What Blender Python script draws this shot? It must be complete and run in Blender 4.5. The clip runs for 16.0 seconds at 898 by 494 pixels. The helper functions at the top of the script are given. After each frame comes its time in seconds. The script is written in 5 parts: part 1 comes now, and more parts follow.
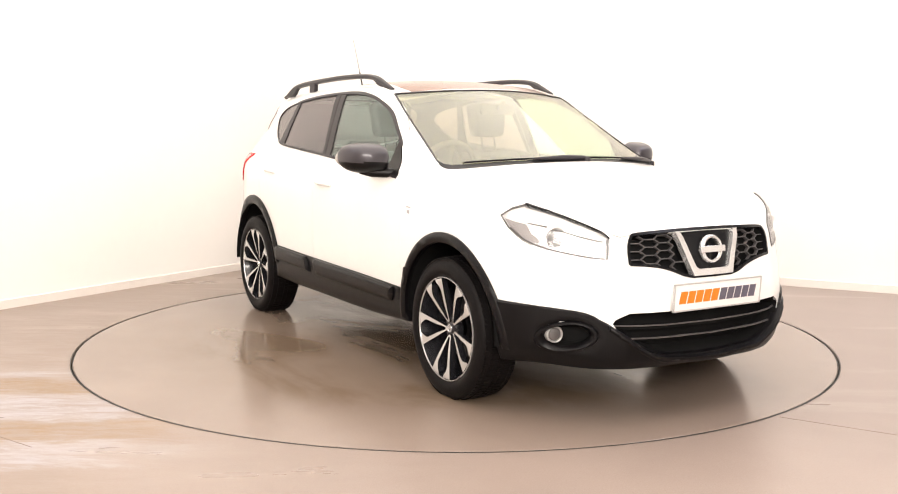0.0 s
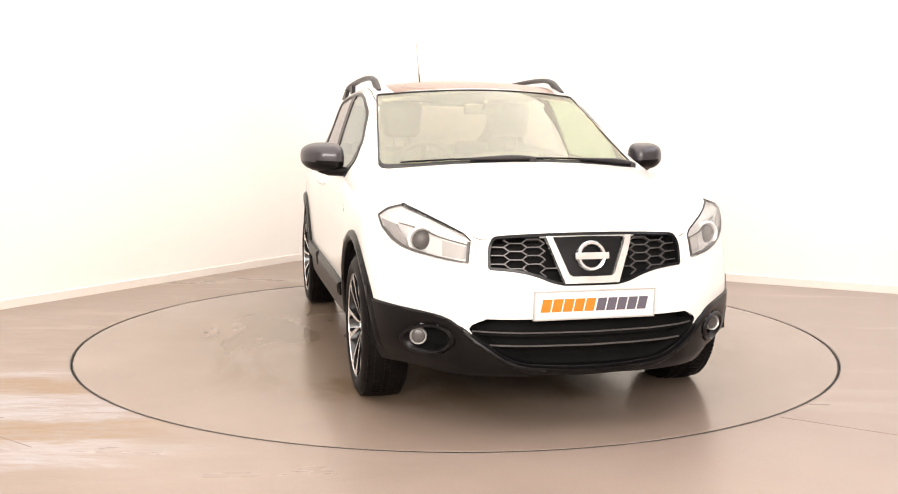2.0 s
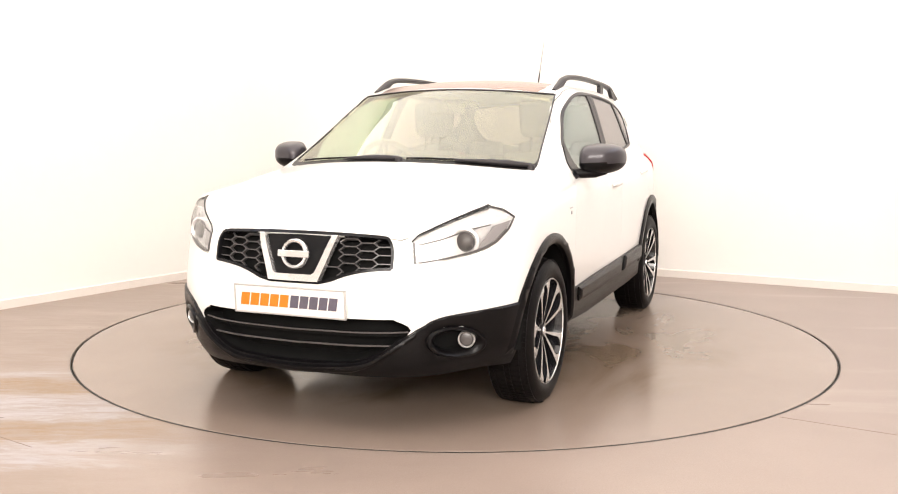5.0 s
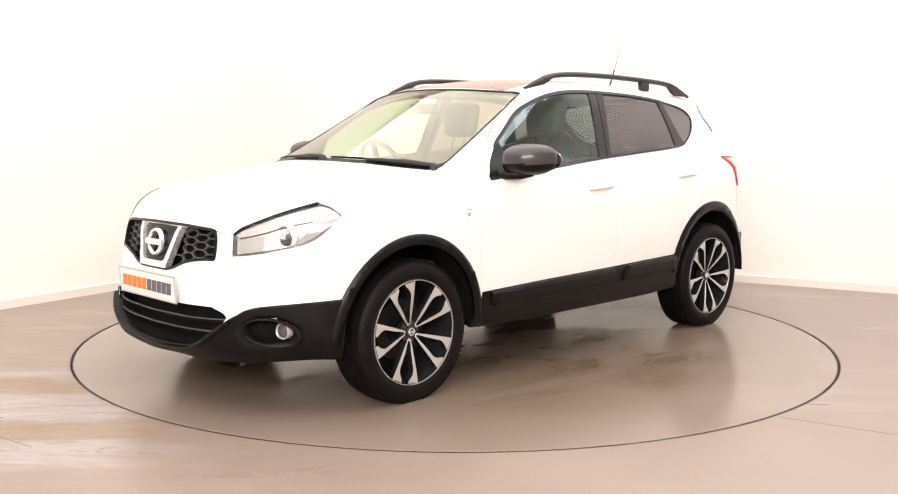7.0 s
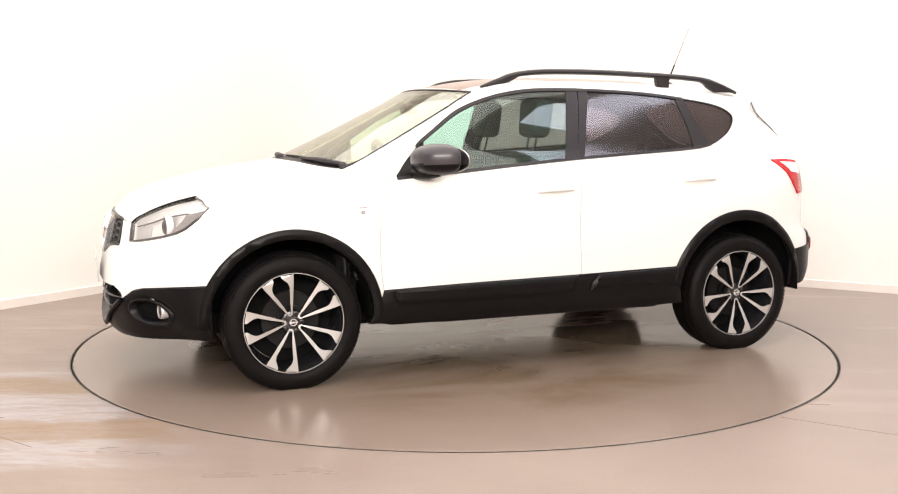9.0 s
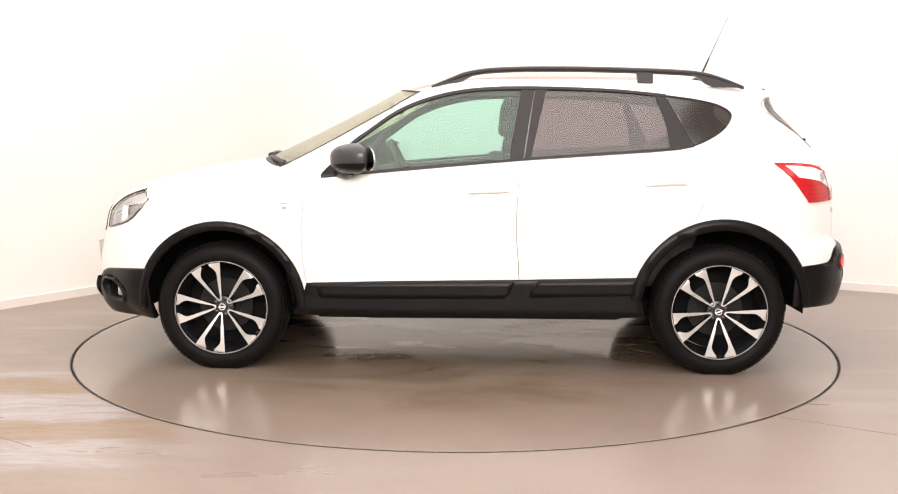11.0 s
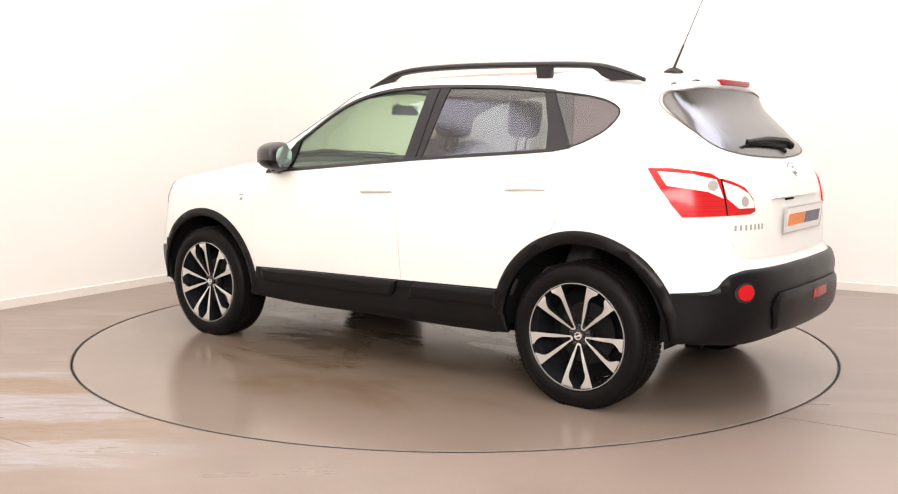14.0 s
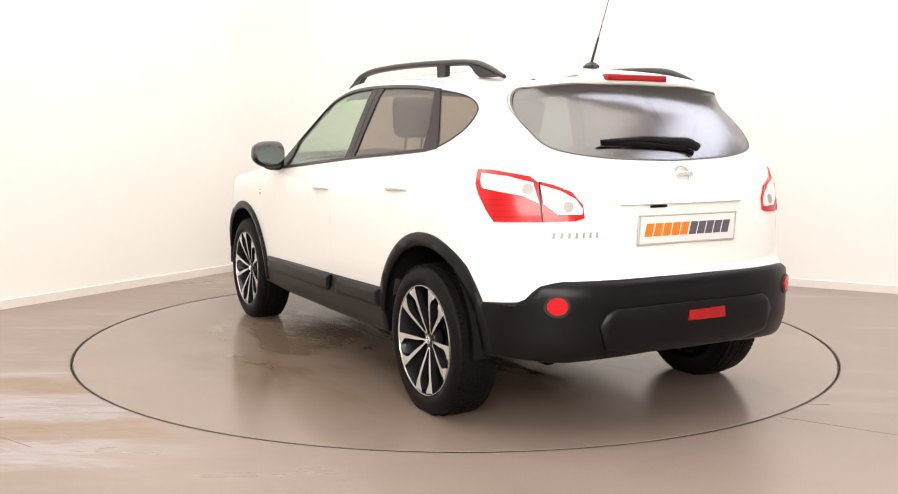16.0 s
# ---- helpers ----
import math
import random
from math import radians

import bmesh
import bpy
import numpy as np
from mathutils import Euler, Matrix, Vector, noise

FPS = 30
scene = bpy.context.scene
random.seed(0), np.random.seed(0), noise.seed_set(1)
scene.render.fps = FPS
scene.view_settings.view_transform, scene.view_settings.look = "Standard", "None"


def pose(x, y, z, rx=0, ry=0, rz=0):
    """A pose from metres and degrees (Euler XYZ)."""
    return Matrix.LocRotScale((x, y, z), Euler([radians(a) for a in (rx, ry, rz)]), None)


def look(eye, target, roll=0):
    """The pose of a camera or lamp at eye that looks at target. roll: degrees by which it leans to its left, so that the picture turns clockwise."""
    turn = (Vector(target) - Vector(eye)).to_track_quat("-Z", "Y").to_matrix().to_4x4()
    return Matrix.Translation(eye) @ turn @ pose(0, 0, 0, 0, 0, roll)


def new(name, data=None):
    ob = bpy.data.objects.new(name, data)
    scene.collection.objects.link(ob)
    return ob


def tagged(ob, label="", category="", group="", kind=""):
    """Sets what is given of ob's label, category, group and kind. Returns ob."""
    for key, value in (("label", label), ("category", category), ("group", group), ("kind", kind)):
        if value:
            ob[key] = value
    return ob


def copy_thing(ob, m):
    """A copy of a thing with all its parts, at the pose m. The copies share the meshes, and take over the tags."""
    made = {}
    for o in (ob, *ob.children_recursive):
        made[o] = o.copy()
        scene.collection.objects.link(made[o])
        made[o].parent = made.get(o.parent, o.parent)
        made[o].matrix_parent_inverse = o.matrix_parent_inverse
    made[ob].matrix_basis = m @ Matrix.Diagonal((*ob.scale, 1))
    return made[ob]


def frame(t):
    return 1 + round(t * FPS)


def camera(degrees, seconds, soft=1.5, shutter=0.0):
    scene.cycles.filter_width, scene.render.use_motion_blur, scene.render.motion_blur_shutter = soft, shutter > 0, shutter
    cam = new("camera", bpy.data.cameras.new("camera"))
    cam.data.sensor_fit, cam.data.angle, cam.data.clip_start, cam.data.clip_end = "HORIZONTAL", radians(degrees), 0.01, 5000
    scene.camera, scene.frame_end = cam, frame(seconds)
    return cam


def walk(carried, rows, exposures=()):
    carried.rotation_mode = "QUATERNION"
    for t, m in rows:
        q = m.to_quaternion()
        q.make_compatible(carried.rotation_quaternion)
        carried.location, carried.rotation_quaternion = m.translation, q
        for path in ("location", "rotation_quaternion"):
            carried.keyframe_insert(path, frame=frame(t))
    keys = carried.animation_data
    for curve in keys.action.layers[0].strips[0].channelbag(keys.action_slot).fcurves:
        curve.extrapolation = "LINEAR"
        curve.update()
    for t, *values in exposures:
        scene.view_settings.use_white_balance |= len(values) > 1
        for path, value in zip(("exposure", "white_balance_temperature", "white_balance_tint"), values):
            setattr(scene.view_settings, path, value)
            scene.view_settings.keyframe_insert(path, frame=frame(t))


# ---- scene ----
CEILING_W, FRONT_W = 290, 630
EXPOSURES = [(0.0, 0.17, 6600, 13), (3.5, 0.15, 6580, 13), (7.0, 0.08, 6520, 13), (9.0, 0.04, 6470, 13), (12.5, -0.04, 6420, 13), (16.0, -0.12, 6380, 12)]
cam = camera(50.2, 16.0, soft=1.1)
EYE = pose(0.0, -5.9445, 1.2633, 90 - 6.81, -0.173, 0.372)
walk(cam, [(0.0, EYE), (16.0, EYE)], exposures=EXPOSURES)

# heading of the car and the turntable, degrees, clockwise seen from above
HEADINGS = [(0.0, -58.6), (0.5, -60.77), (1.0, -64.82), (1.5, -70.11), (2.0, -76.2), (2.5, -81.91), (3.0, -88.06), (3.5, -93.75), (4.0, -99.89),
            (4.5, -105.72), (5.0, -111.55), (5.5, -117.4), (6.0, -123.26), (6.5, -129.11), (7.0, -135.22), (7.5, -140.8), (8.0, -146.91),
            (8.5, -152.59), (9.0, -158.77), (9.5, -164.55), (10.0, -170.33), (10.5, -176.11), (11.0, -181.89), (11.5, -187.67), (12.0, -193.62),
            (12.5, -199.26), (13.0, -205.16), (13.5, -210.89), (14.0, -216.93), (14.5, -222.6), (15.0, -228.76), (15.5, -234.48), (16.0, -240.61)]

# ---- world and lamps ----
world = bpy.data.worlds.new("world")
world.use_nodes = True
scene.world = world
world.node_tree.nodes["Background"].inputs["Color"].default_value = (1.0, 0.95, 0.88, 1)
world.node_tree.nodes["Background"].inputs["Strength"].default_value = 0.05


def softbox(name, m, sx, sy, watts, colour):
    lamp = bpy.data.lights.new(name, "AREA")
    lamp.shape, lamp.size, lamp.size_y, lamp.energy, lamp.color = "RECTANGLE", sx, sy, watts, colour
    ob = new(name, lamp)
    ob.matrix_world = m
    return ob


WARM, COOL = (1.0, 0.95, 0.88), (0.84, 0.87, 1.0)
softbox("ceiling_lamp", pose(-0.2, -1.0, 4.05), 5.6, 8.0, CEILING_W, WARM)
softbox("side_lamp", pose(3.8, -0.4, 4.05), 1.3, 5.2, 90, COOL)
softbox("side_lamp", pose(-3.9, -2.3, 4.05), 1.2, 2.6, 30, COOL)
softbox("front_softbox", look((0.0, -9.0, 3.15), (0.0, 0.0, 1.0)), 7.0, 1.6, FRONT_W, WARM)

# ---- materials ----


def material(name, colour, rough=0.5, metal=0.0, coat=0.0, var=0.0, scale=8.0, bump=0.0, bump_scale=60.0, spec=0.5):
    m = bpy.data.materials.new(name)
    m.use_nodes = True
    nt = m.node_tree
    b = nt.nodes["Principled BSDF"]
    b.inputs["Base Color"].default_value = (*colour, 1)
    b.inputs["Roughness"].default_value = rough
    b.inputs["Metallic"].default_value = metal
    b.inputs["Coat Weight"].default_value = coat
    b.inputs["Specular IOR Level"].default_value = spec
    if var or bump:
        tc = nt.nodes.new("ShaderNodeTexCoord")
    if var:
        n1, n2 = nt.nodes.new("ShaderNodeTexNoise"), nt.nodes.new("ShaderNodeTexNoise")
        n1.inputs["Scale"].default_value, n2.inputs["Scale"].default_value = scale, scale * 9
        n1.inputs["Detail"].default_value = n2.inputs["Detail"].default_value = 5
        mix = nt.nodes.new("ShaderNodeMath")
        mix.operation = "MULTIPLY_ADD"
        mix.inputs[1].default_value, mix.inputs[2].default_value = 0.4, 0.0
        add = nt.nodes.new("ShaderNodeMath")
        add.operation = "MULTIPLY_ADD"
        add.inputs[1].default_value = 0.6
        ramp = nt.nodes.new("ShaderNodeMapRange")
        ramp.inputs["From Min"].default_value, ramp.inputs["From Max"].default_value = 0.3, 0.7
        ramp.inputs["To Min"].default_value, ramp.inputs["To Max"].default_value = 1 - var, 1 + var
        hsv = nt.nodes.new("ShaderNodeHueSaturation")
        hsv.inputs["Color"].default_value = (*colour, 1)
        nt.links.new(tc.outputs["Object"], n1.inputs["Vector"])
        nt.links.new(tc.outputs["Object"], n2.inputs["Vector"])
        nt.links.new(n2.outputs[0], mix.inputs[0])
        nt.links.new(n1.outputs[0], add.inputs[0])
        nt.links.new(mix.outputs[0], add.inputs[2])
        nt.links.new(add.outputs[0], ramp.inputs["Value"])
        nt.links.new(ramp.outputs[0], hsv.inputs["Value"])
        nt.links.new(hsv.outputs[0], b.inputs["Base Color"])
    if bump:
        nb, bp = nt.nodes.new("ShaderNodeTexNoise"), nt.nodes.new("ShaderNodeBump")
        nb.inputs["Scale"].default_value = bump_scale
        bp.inputs["Strength"].default_value, bp.inputs["Distance"].default_value = bump, 0.004
        nt.links.new(tc.outputs["Object"], nb.inputs["Vector"])
        nt.links.new(nb.outputs[0], bp.inputs["Height"])
        nt.links.new(bp.outputs[0], b.inputs["Normal"])
    return m


def glass(name, tint, rough=0.0, gloss=0.04):
    """Thin pane: tinted see-through with a Fresnel gloss."""
    m = bpy.data.materials.new(name)
    m.use_nodes = True
    nt = m.node_tree
    nt.nodes.remove(nt.nodes["Principled BSDF"])
    out = nt.nodes["Material Output"]
    tr, gl, mx, lw, pw, mr = (nt.nodes.new("ShaderNode" + k) for k in ("BsdfTransparent", "BsdfGlossy", "MixShader", "LayerWeight", "Math", "MapRange"))
    tr.inputs["Color"].default_value = (*tint, 1)
    gl.inputs["Roughness"].default_value = rough
    pw.operation, pw.inputs[1].default_value = "POWER", 4.0
    mr.inputs["To Min"].default_value, mr.inputs["To Max"].default_value = gloss, 0.9
    nt.links.new(lw.outputs["Facing"], pw.inputs[0])
    nt.links.new(pw.outputs[0], mr.inputs["Value"])
    nt.links.new(mr.outputs[0], mx.inputs[0])
    nt.links.new(tr.outputs[0], mx.inputs[1])
    nt.links.new(gl.outputs[0], mx.inputs[2])
    nt.links.new(mx.outputs[0], out.inputs["Surface"])
    return m

PAINT = material("white_paint", (0.82, 0.81, 0.78), 0.28, coat=0.6, var=0.02, scale=3)
PLASTIC = material("black_grained_plastic", (0.0032, 0.0028, 0.0033), 0.33, var=0.15, scale=12, bump=0.10, bump_scale=500, spec=0.22)
GLOSS_BLACK = material("gloss_black", (0.008, 0.008, 0.009), 0.25, spec=0.2)
RUBBER = material("tyre_rubber", (0.006, 0.005, 0.005), 0.5, var=0.25, scale=15, bump=0.25, bump_scale=120, spec=0.10)
DARK = material("dark_void", (0.007, 0.007, 0.007), 0.8, var=0.2, spec=0.1)
ALLOY = material("machined_alloy", (0.66, 0.65, 0.64), 0.25, metal=0.7, var=0.04, scale=20)
RIM_BLACK = material("rim_black", (0.015, 0.015, 0.017), 0.25, coat=0.5, var=0.1)
CHROME = material("chrome", (0.90, 0.90, 0.90), 0.16, metal=0.75)
CLEAR = glass("clear_green_glass", (0.80, 0.94, 0.90), gloss=0.06)
SCREEN = glass("windscreen_glass", (0.97, 0.97, 0.82), gloss=0.095)
PRIVACY = glass("privacy_glass", (0.60, 0.555, 0.565), rough=0.13, gloss=0.095)
REAR_TINT = glass("tinted_rear_glass", (0.50, 0.47, 0.47), rough=0.20, gloss=0.20)
LENS = glass("clear_lamp_lens", (0.95, 0.95, 0.95))
# base lightened to brown to carry the ceiling's reflection in dark glass
ROOF_GLASS = material("roof_glass_with_sheen", (0.24, 0.15, 0.12), 0.2, spec=0.5)
SATIN = material("satin_black_trim", (0.022, 0.019, 0.021), 0.4, spec=0.35, var=0.08, scale=30)
MIRROR_GREY = material("dark_metallic_mirror_cap", (0.045, 0.040, 0.046), 0.34, metal=0.3, coat=0.25)
SILVER = material("lamp_reflector", (0.93, 0.92, 0.91), 0.35, metal=0.35, var=0.05, scale=25)
LAMP_GREY = material("lamp_bezel_grey", (0.55, 0.53, 0.52), 0.3, var=0.05)
BADGE = material("silver_badge", (0.55, 0.54, 0.53), 0.3, metal=0.4)
RED = material("red_lamp_lens", (0.52, 0.006, 0.010), 0.22, coat=0.2, var=0.06, scale=40, spec=0.3)
RED_DEEP = material("deep_red_lens_rib", (0.33, 0.004, 0.006), 0.25, coat=0.2)
LENS_GREY = material("grey_bulb_reflector", (0.34, 0.32, 0.32), 0.3, var=0.1, scale=80)
TRIM = material("grey_interior_trim", (0.16, 0.15, 0.14), 0.8, var=0.06, scale=20)
BEZEL = material("dark_lamp_bezel", (0.085, 0.078, 0.076), 0.3, var=0.05)
WHITE_LENS = material("white_lamp_lens", (0.80, 0.78, 0.76), 0.15, coat=0.8, var=0.04, scale=60)
PLATE = material("plate_white", (0.80, 0.77, 0.75), 0.3, var=0.02)
ORANGE = material("print_orange", (0.75, 0.20, 0.015), 0.4, var=0.1, scale=60)
PRINT_GREY = material("print_grey", (0.11, 0.10, 0.13), 0.4, var=0.1, scale=60)
CLOTH = material("charcoal_seat_cloth", (0.06, 0.056, 0.056), 0.9, var=0.15, scale=25, bump=0.3, bump_scale=300)
DASH = material("dark_dash_plastic", (0.05, 0.047, 0.046), 0.65, var=0.1, scale=20, bump=0.2, bump_scale=300)
LINER = material("pale_headlining", (0.55, 0.53, 0.48), 0.9, var=0.05, scale=30)
MESH_GREY = material("grille_mesh_grey", (0.085, 0.08, 0.08), 0.35, metal=0.2, var=0.1)
BRAKE = material("brake_steel", (0.014, 0.013, 0.013), 0.5, metal=0.6, var=0.1, scale=40)
MIRROR = material("mirror_glass", (0.9, 0.9, 0.9), 0.01, metal=1.0)


# ---- shared mesh helpers ----


def finish(name, bm, mat, parent=None, label="", smooth=38, lining=None):
    me = bpy.data.meshes.new(name)
    bm.to_mesh(me)
    bm.free()
    for f in me.polygons:
        f.use_smooth = smooth > 0
    if smooth > 0:
        me.set_sharp_from_angle(angle=radians(smooth))
    me.materials.append(mat)
    if lining:
        me.materials.append(lining)
    ob = new(name, me)
    if parent:
        ob.parent = parent
    if label:
        tagged(ob, label)
    return ob


part = finish


def box(bm, x0, x1, y0, y1, z0, z1, bev=0.0):
    r = bmesh.ops.create_cube(bm, size=1.0)
    for v in r["verts"]:
        v.co = Vector(((x0 + x1) / 2 + v.co.x * (x1 - x0), (y0 + y1) / 2 + v.co.y * (y1 - y0), (z0 + z1) / 2 + v.co.z * (z1 - z0)))
    if bev:
        es = list({e for v in r["verts"] for e in v.link_edges})
        bmesh.ops.bevel(bm, geom=es, offset=bev, segments=3, affect="EDGES", profile=0.6)
    return r["verts"]


def lathe(bm, profile, steps=64, m=Matrix()):
    """Profile of (radius, height) turned about z, then moved by m."""
    rings = []
    for r, h in profile:
        rings.append([bm.verts.new(m @ Vector((r * math.cos(a), r * math.sin(a), h))) for a in (2 * math.pi * i / steps for i in range(steps))])
    for a, b in zip(rings, rings[1:]):
        for i in range(steps):
            bm.faces.new((a[i], a[(i + 1) % steps], b[(i + 1) % steps], b[i]))
    return rings


def tube(bm, pts, radius, sides=8, cap=True):
    pts = [Vector(p) for p in pts]
    rad = radius if hasattr(radius, "__len__") else [radius] * len(pts)
    rings = []
    for i, p in enumerate(pts):
        d = (pts[min(i + 1, len(pts) - 1)] - pts[max(i - 1, 0)]).normalized()
        u = d.orthogonal().normalized() if i == 0 else (u - d * u.dot(d)).normalized()
        w = d.cross(u)
        rings.append([bm.verts.new(p + (u * math.cos(a) + w * math.sin(a)) * rad[i]) for a in (2 * math.pi * k / sides for k in range(sides))])
    for a, b in zip(rings, rings[1:]):
        for k in range(sides):
            bm.faces.new((a[k], a[(k + 1) % sides], b[(k + 1) % sides], b[k]))
    if cap:
        bm.faces.new(rings[0][::-1])
        bm.faces.new(rings[-1])


def smooth_curve(pts, n=6, closed=False):
    """Catmull-Rom through 2D or 3D points."""
    P = [np.array(p, float) for p in pts]
    out, N = [], len(P)
    for i in range(N if closed else N - 1):
        if closed:
            a, b, c, d = (P[(i + k - 1) % N] for k in range(4))
        else:
            a, b, c, d = P[max(i - 1, 0)], P[i], P[i + 1], P[min(i + 2, N - 1)]
        for k in range(n):
            t = k / n
            out.append(0.5 * (2 * b + (c - a) * t + (2 * a - 5 * b + 4 * c - d) * t * t + (3 * b - a - 3 * c + d) * t ** 3))
    if not closed:
        out.append(P[-1])
    return [tuple(float(v) for v in p) for p in out]


# ---- room ----
CORNER = Vector((-1.16, 4.10, 0))
LEFT_DIR, RIGHT_DIR = Vector((-0.53, -0.848, 0)).normalized(), Vector((0.883, -0.47, 0)).normalized()
ROOM_H = 4.1


def floor_material(name, wet_shaded):
    m = material(name, (0.30, 0.255, 0.215), 0.4)
    nt = m.node_tree
    b = nt.nodes["Principled BSDF"]
    tc = nt.nodes.new("ShaderNodeTexCoord")

    def noise_node(scale, detail=6, rough=0.6, stretch=None, dist=0.0):
        n = nt.nodes.new("ShaderNodeTexNoise")
        n.inputs["Scale"].default_value, n.inputs["Detail"].default_value, n.inputs["Roughness"].default_value = scale, detail, rough
        n.inputs["Distortion"].default_value = dist
        src = tc.outputs["Object"]
        if stretch:
            mp = nt.nodes.new("ShaderNodeMapping")
            mp.inputs["Scale"].default_value = stretch
            mp.inputs["Rotation"].default_value = (0, 0, 0.25)
            nt.links.new(src, mp.inputs["Vector"])
            src = mp.outputs[0]
        nt.links.new(src, n.inputs["Vector"])
        return n.outputs[0]

    def band(v, lo, hi, a=0.0, c=1.0):
        r = nt.nodes.new("ShaderNodeMapRange")
        r.interpolation_type = "SMOOTHSTEP"
        r.inputs["From Min"].default_value, r.inputs["From Max"].default_value = lo, hi
        r.inputs["To Min"].default_value, r.inputs["To Max"].default_value = a, c
        nt.links.new(v, r.inputs["Value"])
        return r.outputs[0]

    def mixc(f, c1, c2):
        x = nt.nodes.new("ShaderNodeMix")
        x.data_type = "RGBA"
        nt.links.new(f, x.inputs[0])
        for sock, c in ((x.inputs[6], c1), (x.inputs[7], c2)):
            if isinstance(c, tuple):
                sock.default_value = (*c, 1)
            else:
                nt.links.new(c, sock)
        return x.outputs[2]

    base = mixc(band(noise_node(0.9), 0.35, 0.65), (0.270, 0.212, 0.180), (0.302, 0.239, 0.203))
    base = mixc(band(noise_node(140, 3), 0.42, 0.75, 0.0, 0.28), base, (0.17, 0.13, 0.105))
    if wet_shaded:
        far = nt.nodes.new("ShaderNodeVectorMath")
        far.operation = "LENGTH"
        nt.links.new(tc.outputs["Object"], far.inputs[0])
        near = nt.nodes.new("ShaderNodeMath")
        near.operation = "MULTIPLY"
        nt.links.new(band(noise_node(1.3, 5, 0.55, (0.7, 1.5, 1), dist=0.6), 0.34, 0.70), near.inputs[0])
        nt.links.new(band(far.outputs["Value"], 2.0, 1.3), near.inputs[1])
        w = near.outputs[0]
        # brown deepens towards the centre: painted shade under the car, beside the damp
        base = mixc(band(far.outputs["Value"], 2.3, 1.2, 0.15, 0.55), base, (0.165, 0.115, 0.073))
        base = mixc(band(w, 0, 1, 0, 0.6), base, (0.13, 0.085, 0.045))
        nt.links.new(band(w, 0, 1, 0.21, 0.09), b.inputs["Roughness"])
    else:
        w = band(noise_node(0.8, 6, 0.6, (0.5, 2.2, 1), 0.4), 0.5, 0.68)
        # streaks of rusty run-off and pale residue beside the disc
        sep = nt.nodes.new("ShaderNodeSeparateXYZ")
        nt.links.new(tc.outputs["Object"], sep.inputs[0])

        def math2(op, p, q):
            k = nt.nodes.new("ShaderNodeMath")
            k.operation = op
            for sock, v in zip(k.inputs, (p, q)):
                if isinstance(v, float):
                    sock.default_value = v
                else:
                    nt.links.new(v, sock)
            return k.outputs[0]
        wob = math2("MULTIPLY", noise_node(2.2, 6, 0.65, (0.5, 1.6, 1), 0.5), 0.55)
        wob = math2("ADD", wob, math2("MULTIPLY", noise_node(9.0, 6, 0.7, (0.35, 1.3, 1), 0.8), 0.30))
        across = math2("ADD", math2("MULTIPLY", sep.outputs[0], -0.10), math2("ADD", sep.outputs[1], math2("ADD", wob, 0.17)))
        lanes = nt.nodes.new("ShaderNodeValToRGB")
        nt.links.new(band(across, -2.75, 0.45), lanes.inputs[0])
        el = lanes.color_ramp.elements
        plain, rust, pale = (0.25, 0.19, 0.15, 1), (0.24, 0.150, 0.075, 1), (0.36, 0.335, 0.345, 1)
        el[0].position, el[0].color = 0.0, plain
        el[1].position, el[1].color = 1.0, plain
        for pos, c in ((0.235, plain), (0.255, pale), (0.36, pale), (0.39, rust), (0.50, rust), (0.54, plain), (0.57, pale), (0.70, pale), (0.76, rust), (0.83, rust), (0.87, pale), (0.92, plain)):
            e = el.new(pos)
            e.color = c
        grain = band(noise_node(260, 2), 0.55, 0.72, 0.0, 0.5)
        base = mixc(grain, base, (0.38, 0.315, 0.29))
        side = math2("MULTIPLY", band(math2("ADD", sep.outputs[0], math2("MULTIPLY", noise_node(1.5), 0.8)), -0.5, -1.25), band(noise_node(4.0, 8, 0.75, (0.4, 1.8, 1), 0.8), 0.36, 0.54))
        side = math2("MULTIPLY", side, band(noise_node(11.0, 8, 0.8, (0.35, 1.4, 1), 0.7), 0.40, 0.60, 0.35, 1.0))
        base = mixc(side, base, lanes.outputs[0])
        base = mixc(band(noise_node(75, 2), 0.66, 0.74, 0.0, 0.35), base, (0.20, 0.15, 0.12))
        nt.links.new(band(w, 0, 1, 0.36, 0.27), b.inputs["Roughness"])
    nt.links.new(base, b.inputs["Base Color"])
    nb, bp = nt.nodes.new("ShaderNodeTexNoise"), nt.nodes.new("ShaderNodeBump")
    nb.inputs["Scale"].default_value = 55
    bp.inputs["Strength"].default_value, bp.inputs["Distance"].default_value = (0.04 if wet_shaded else 0.12), 0.002
    nt.links.new(tc.outputs["Object"], nb.inputs["Vector"])
    nt.links.new(nb.outputs[0], bp.inputs["Height"])
    nt.links.new(bp.outputs[0], b.inputs["Normal"])
    return m


FLOOR = floor_material("screed_floor", False)
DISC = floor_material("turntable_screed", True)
WALL = material("white_wall", (0.82, 0.80, 0.76), 0.7, var=0.015, scale=1.2, bump=0.05, bump_scale=200)
SKIRT = material("skirting_paint", (0.74, 0.69, 0.64), 0.45, var=0.03)
CEIL = material("ceiling_paint", (0.75, 0.74, 0.72), 0.8, var=0.02)
JOINT = material("joint_filler", (0.24, 0.18, 0.15), 0.6, var=0.2, scale=30)
STEEL = material("dark_steel_edge", (0.03, 0.028, 0.026), 0.45, metal=0.6, var=0.2)

DISC_R = 2.247
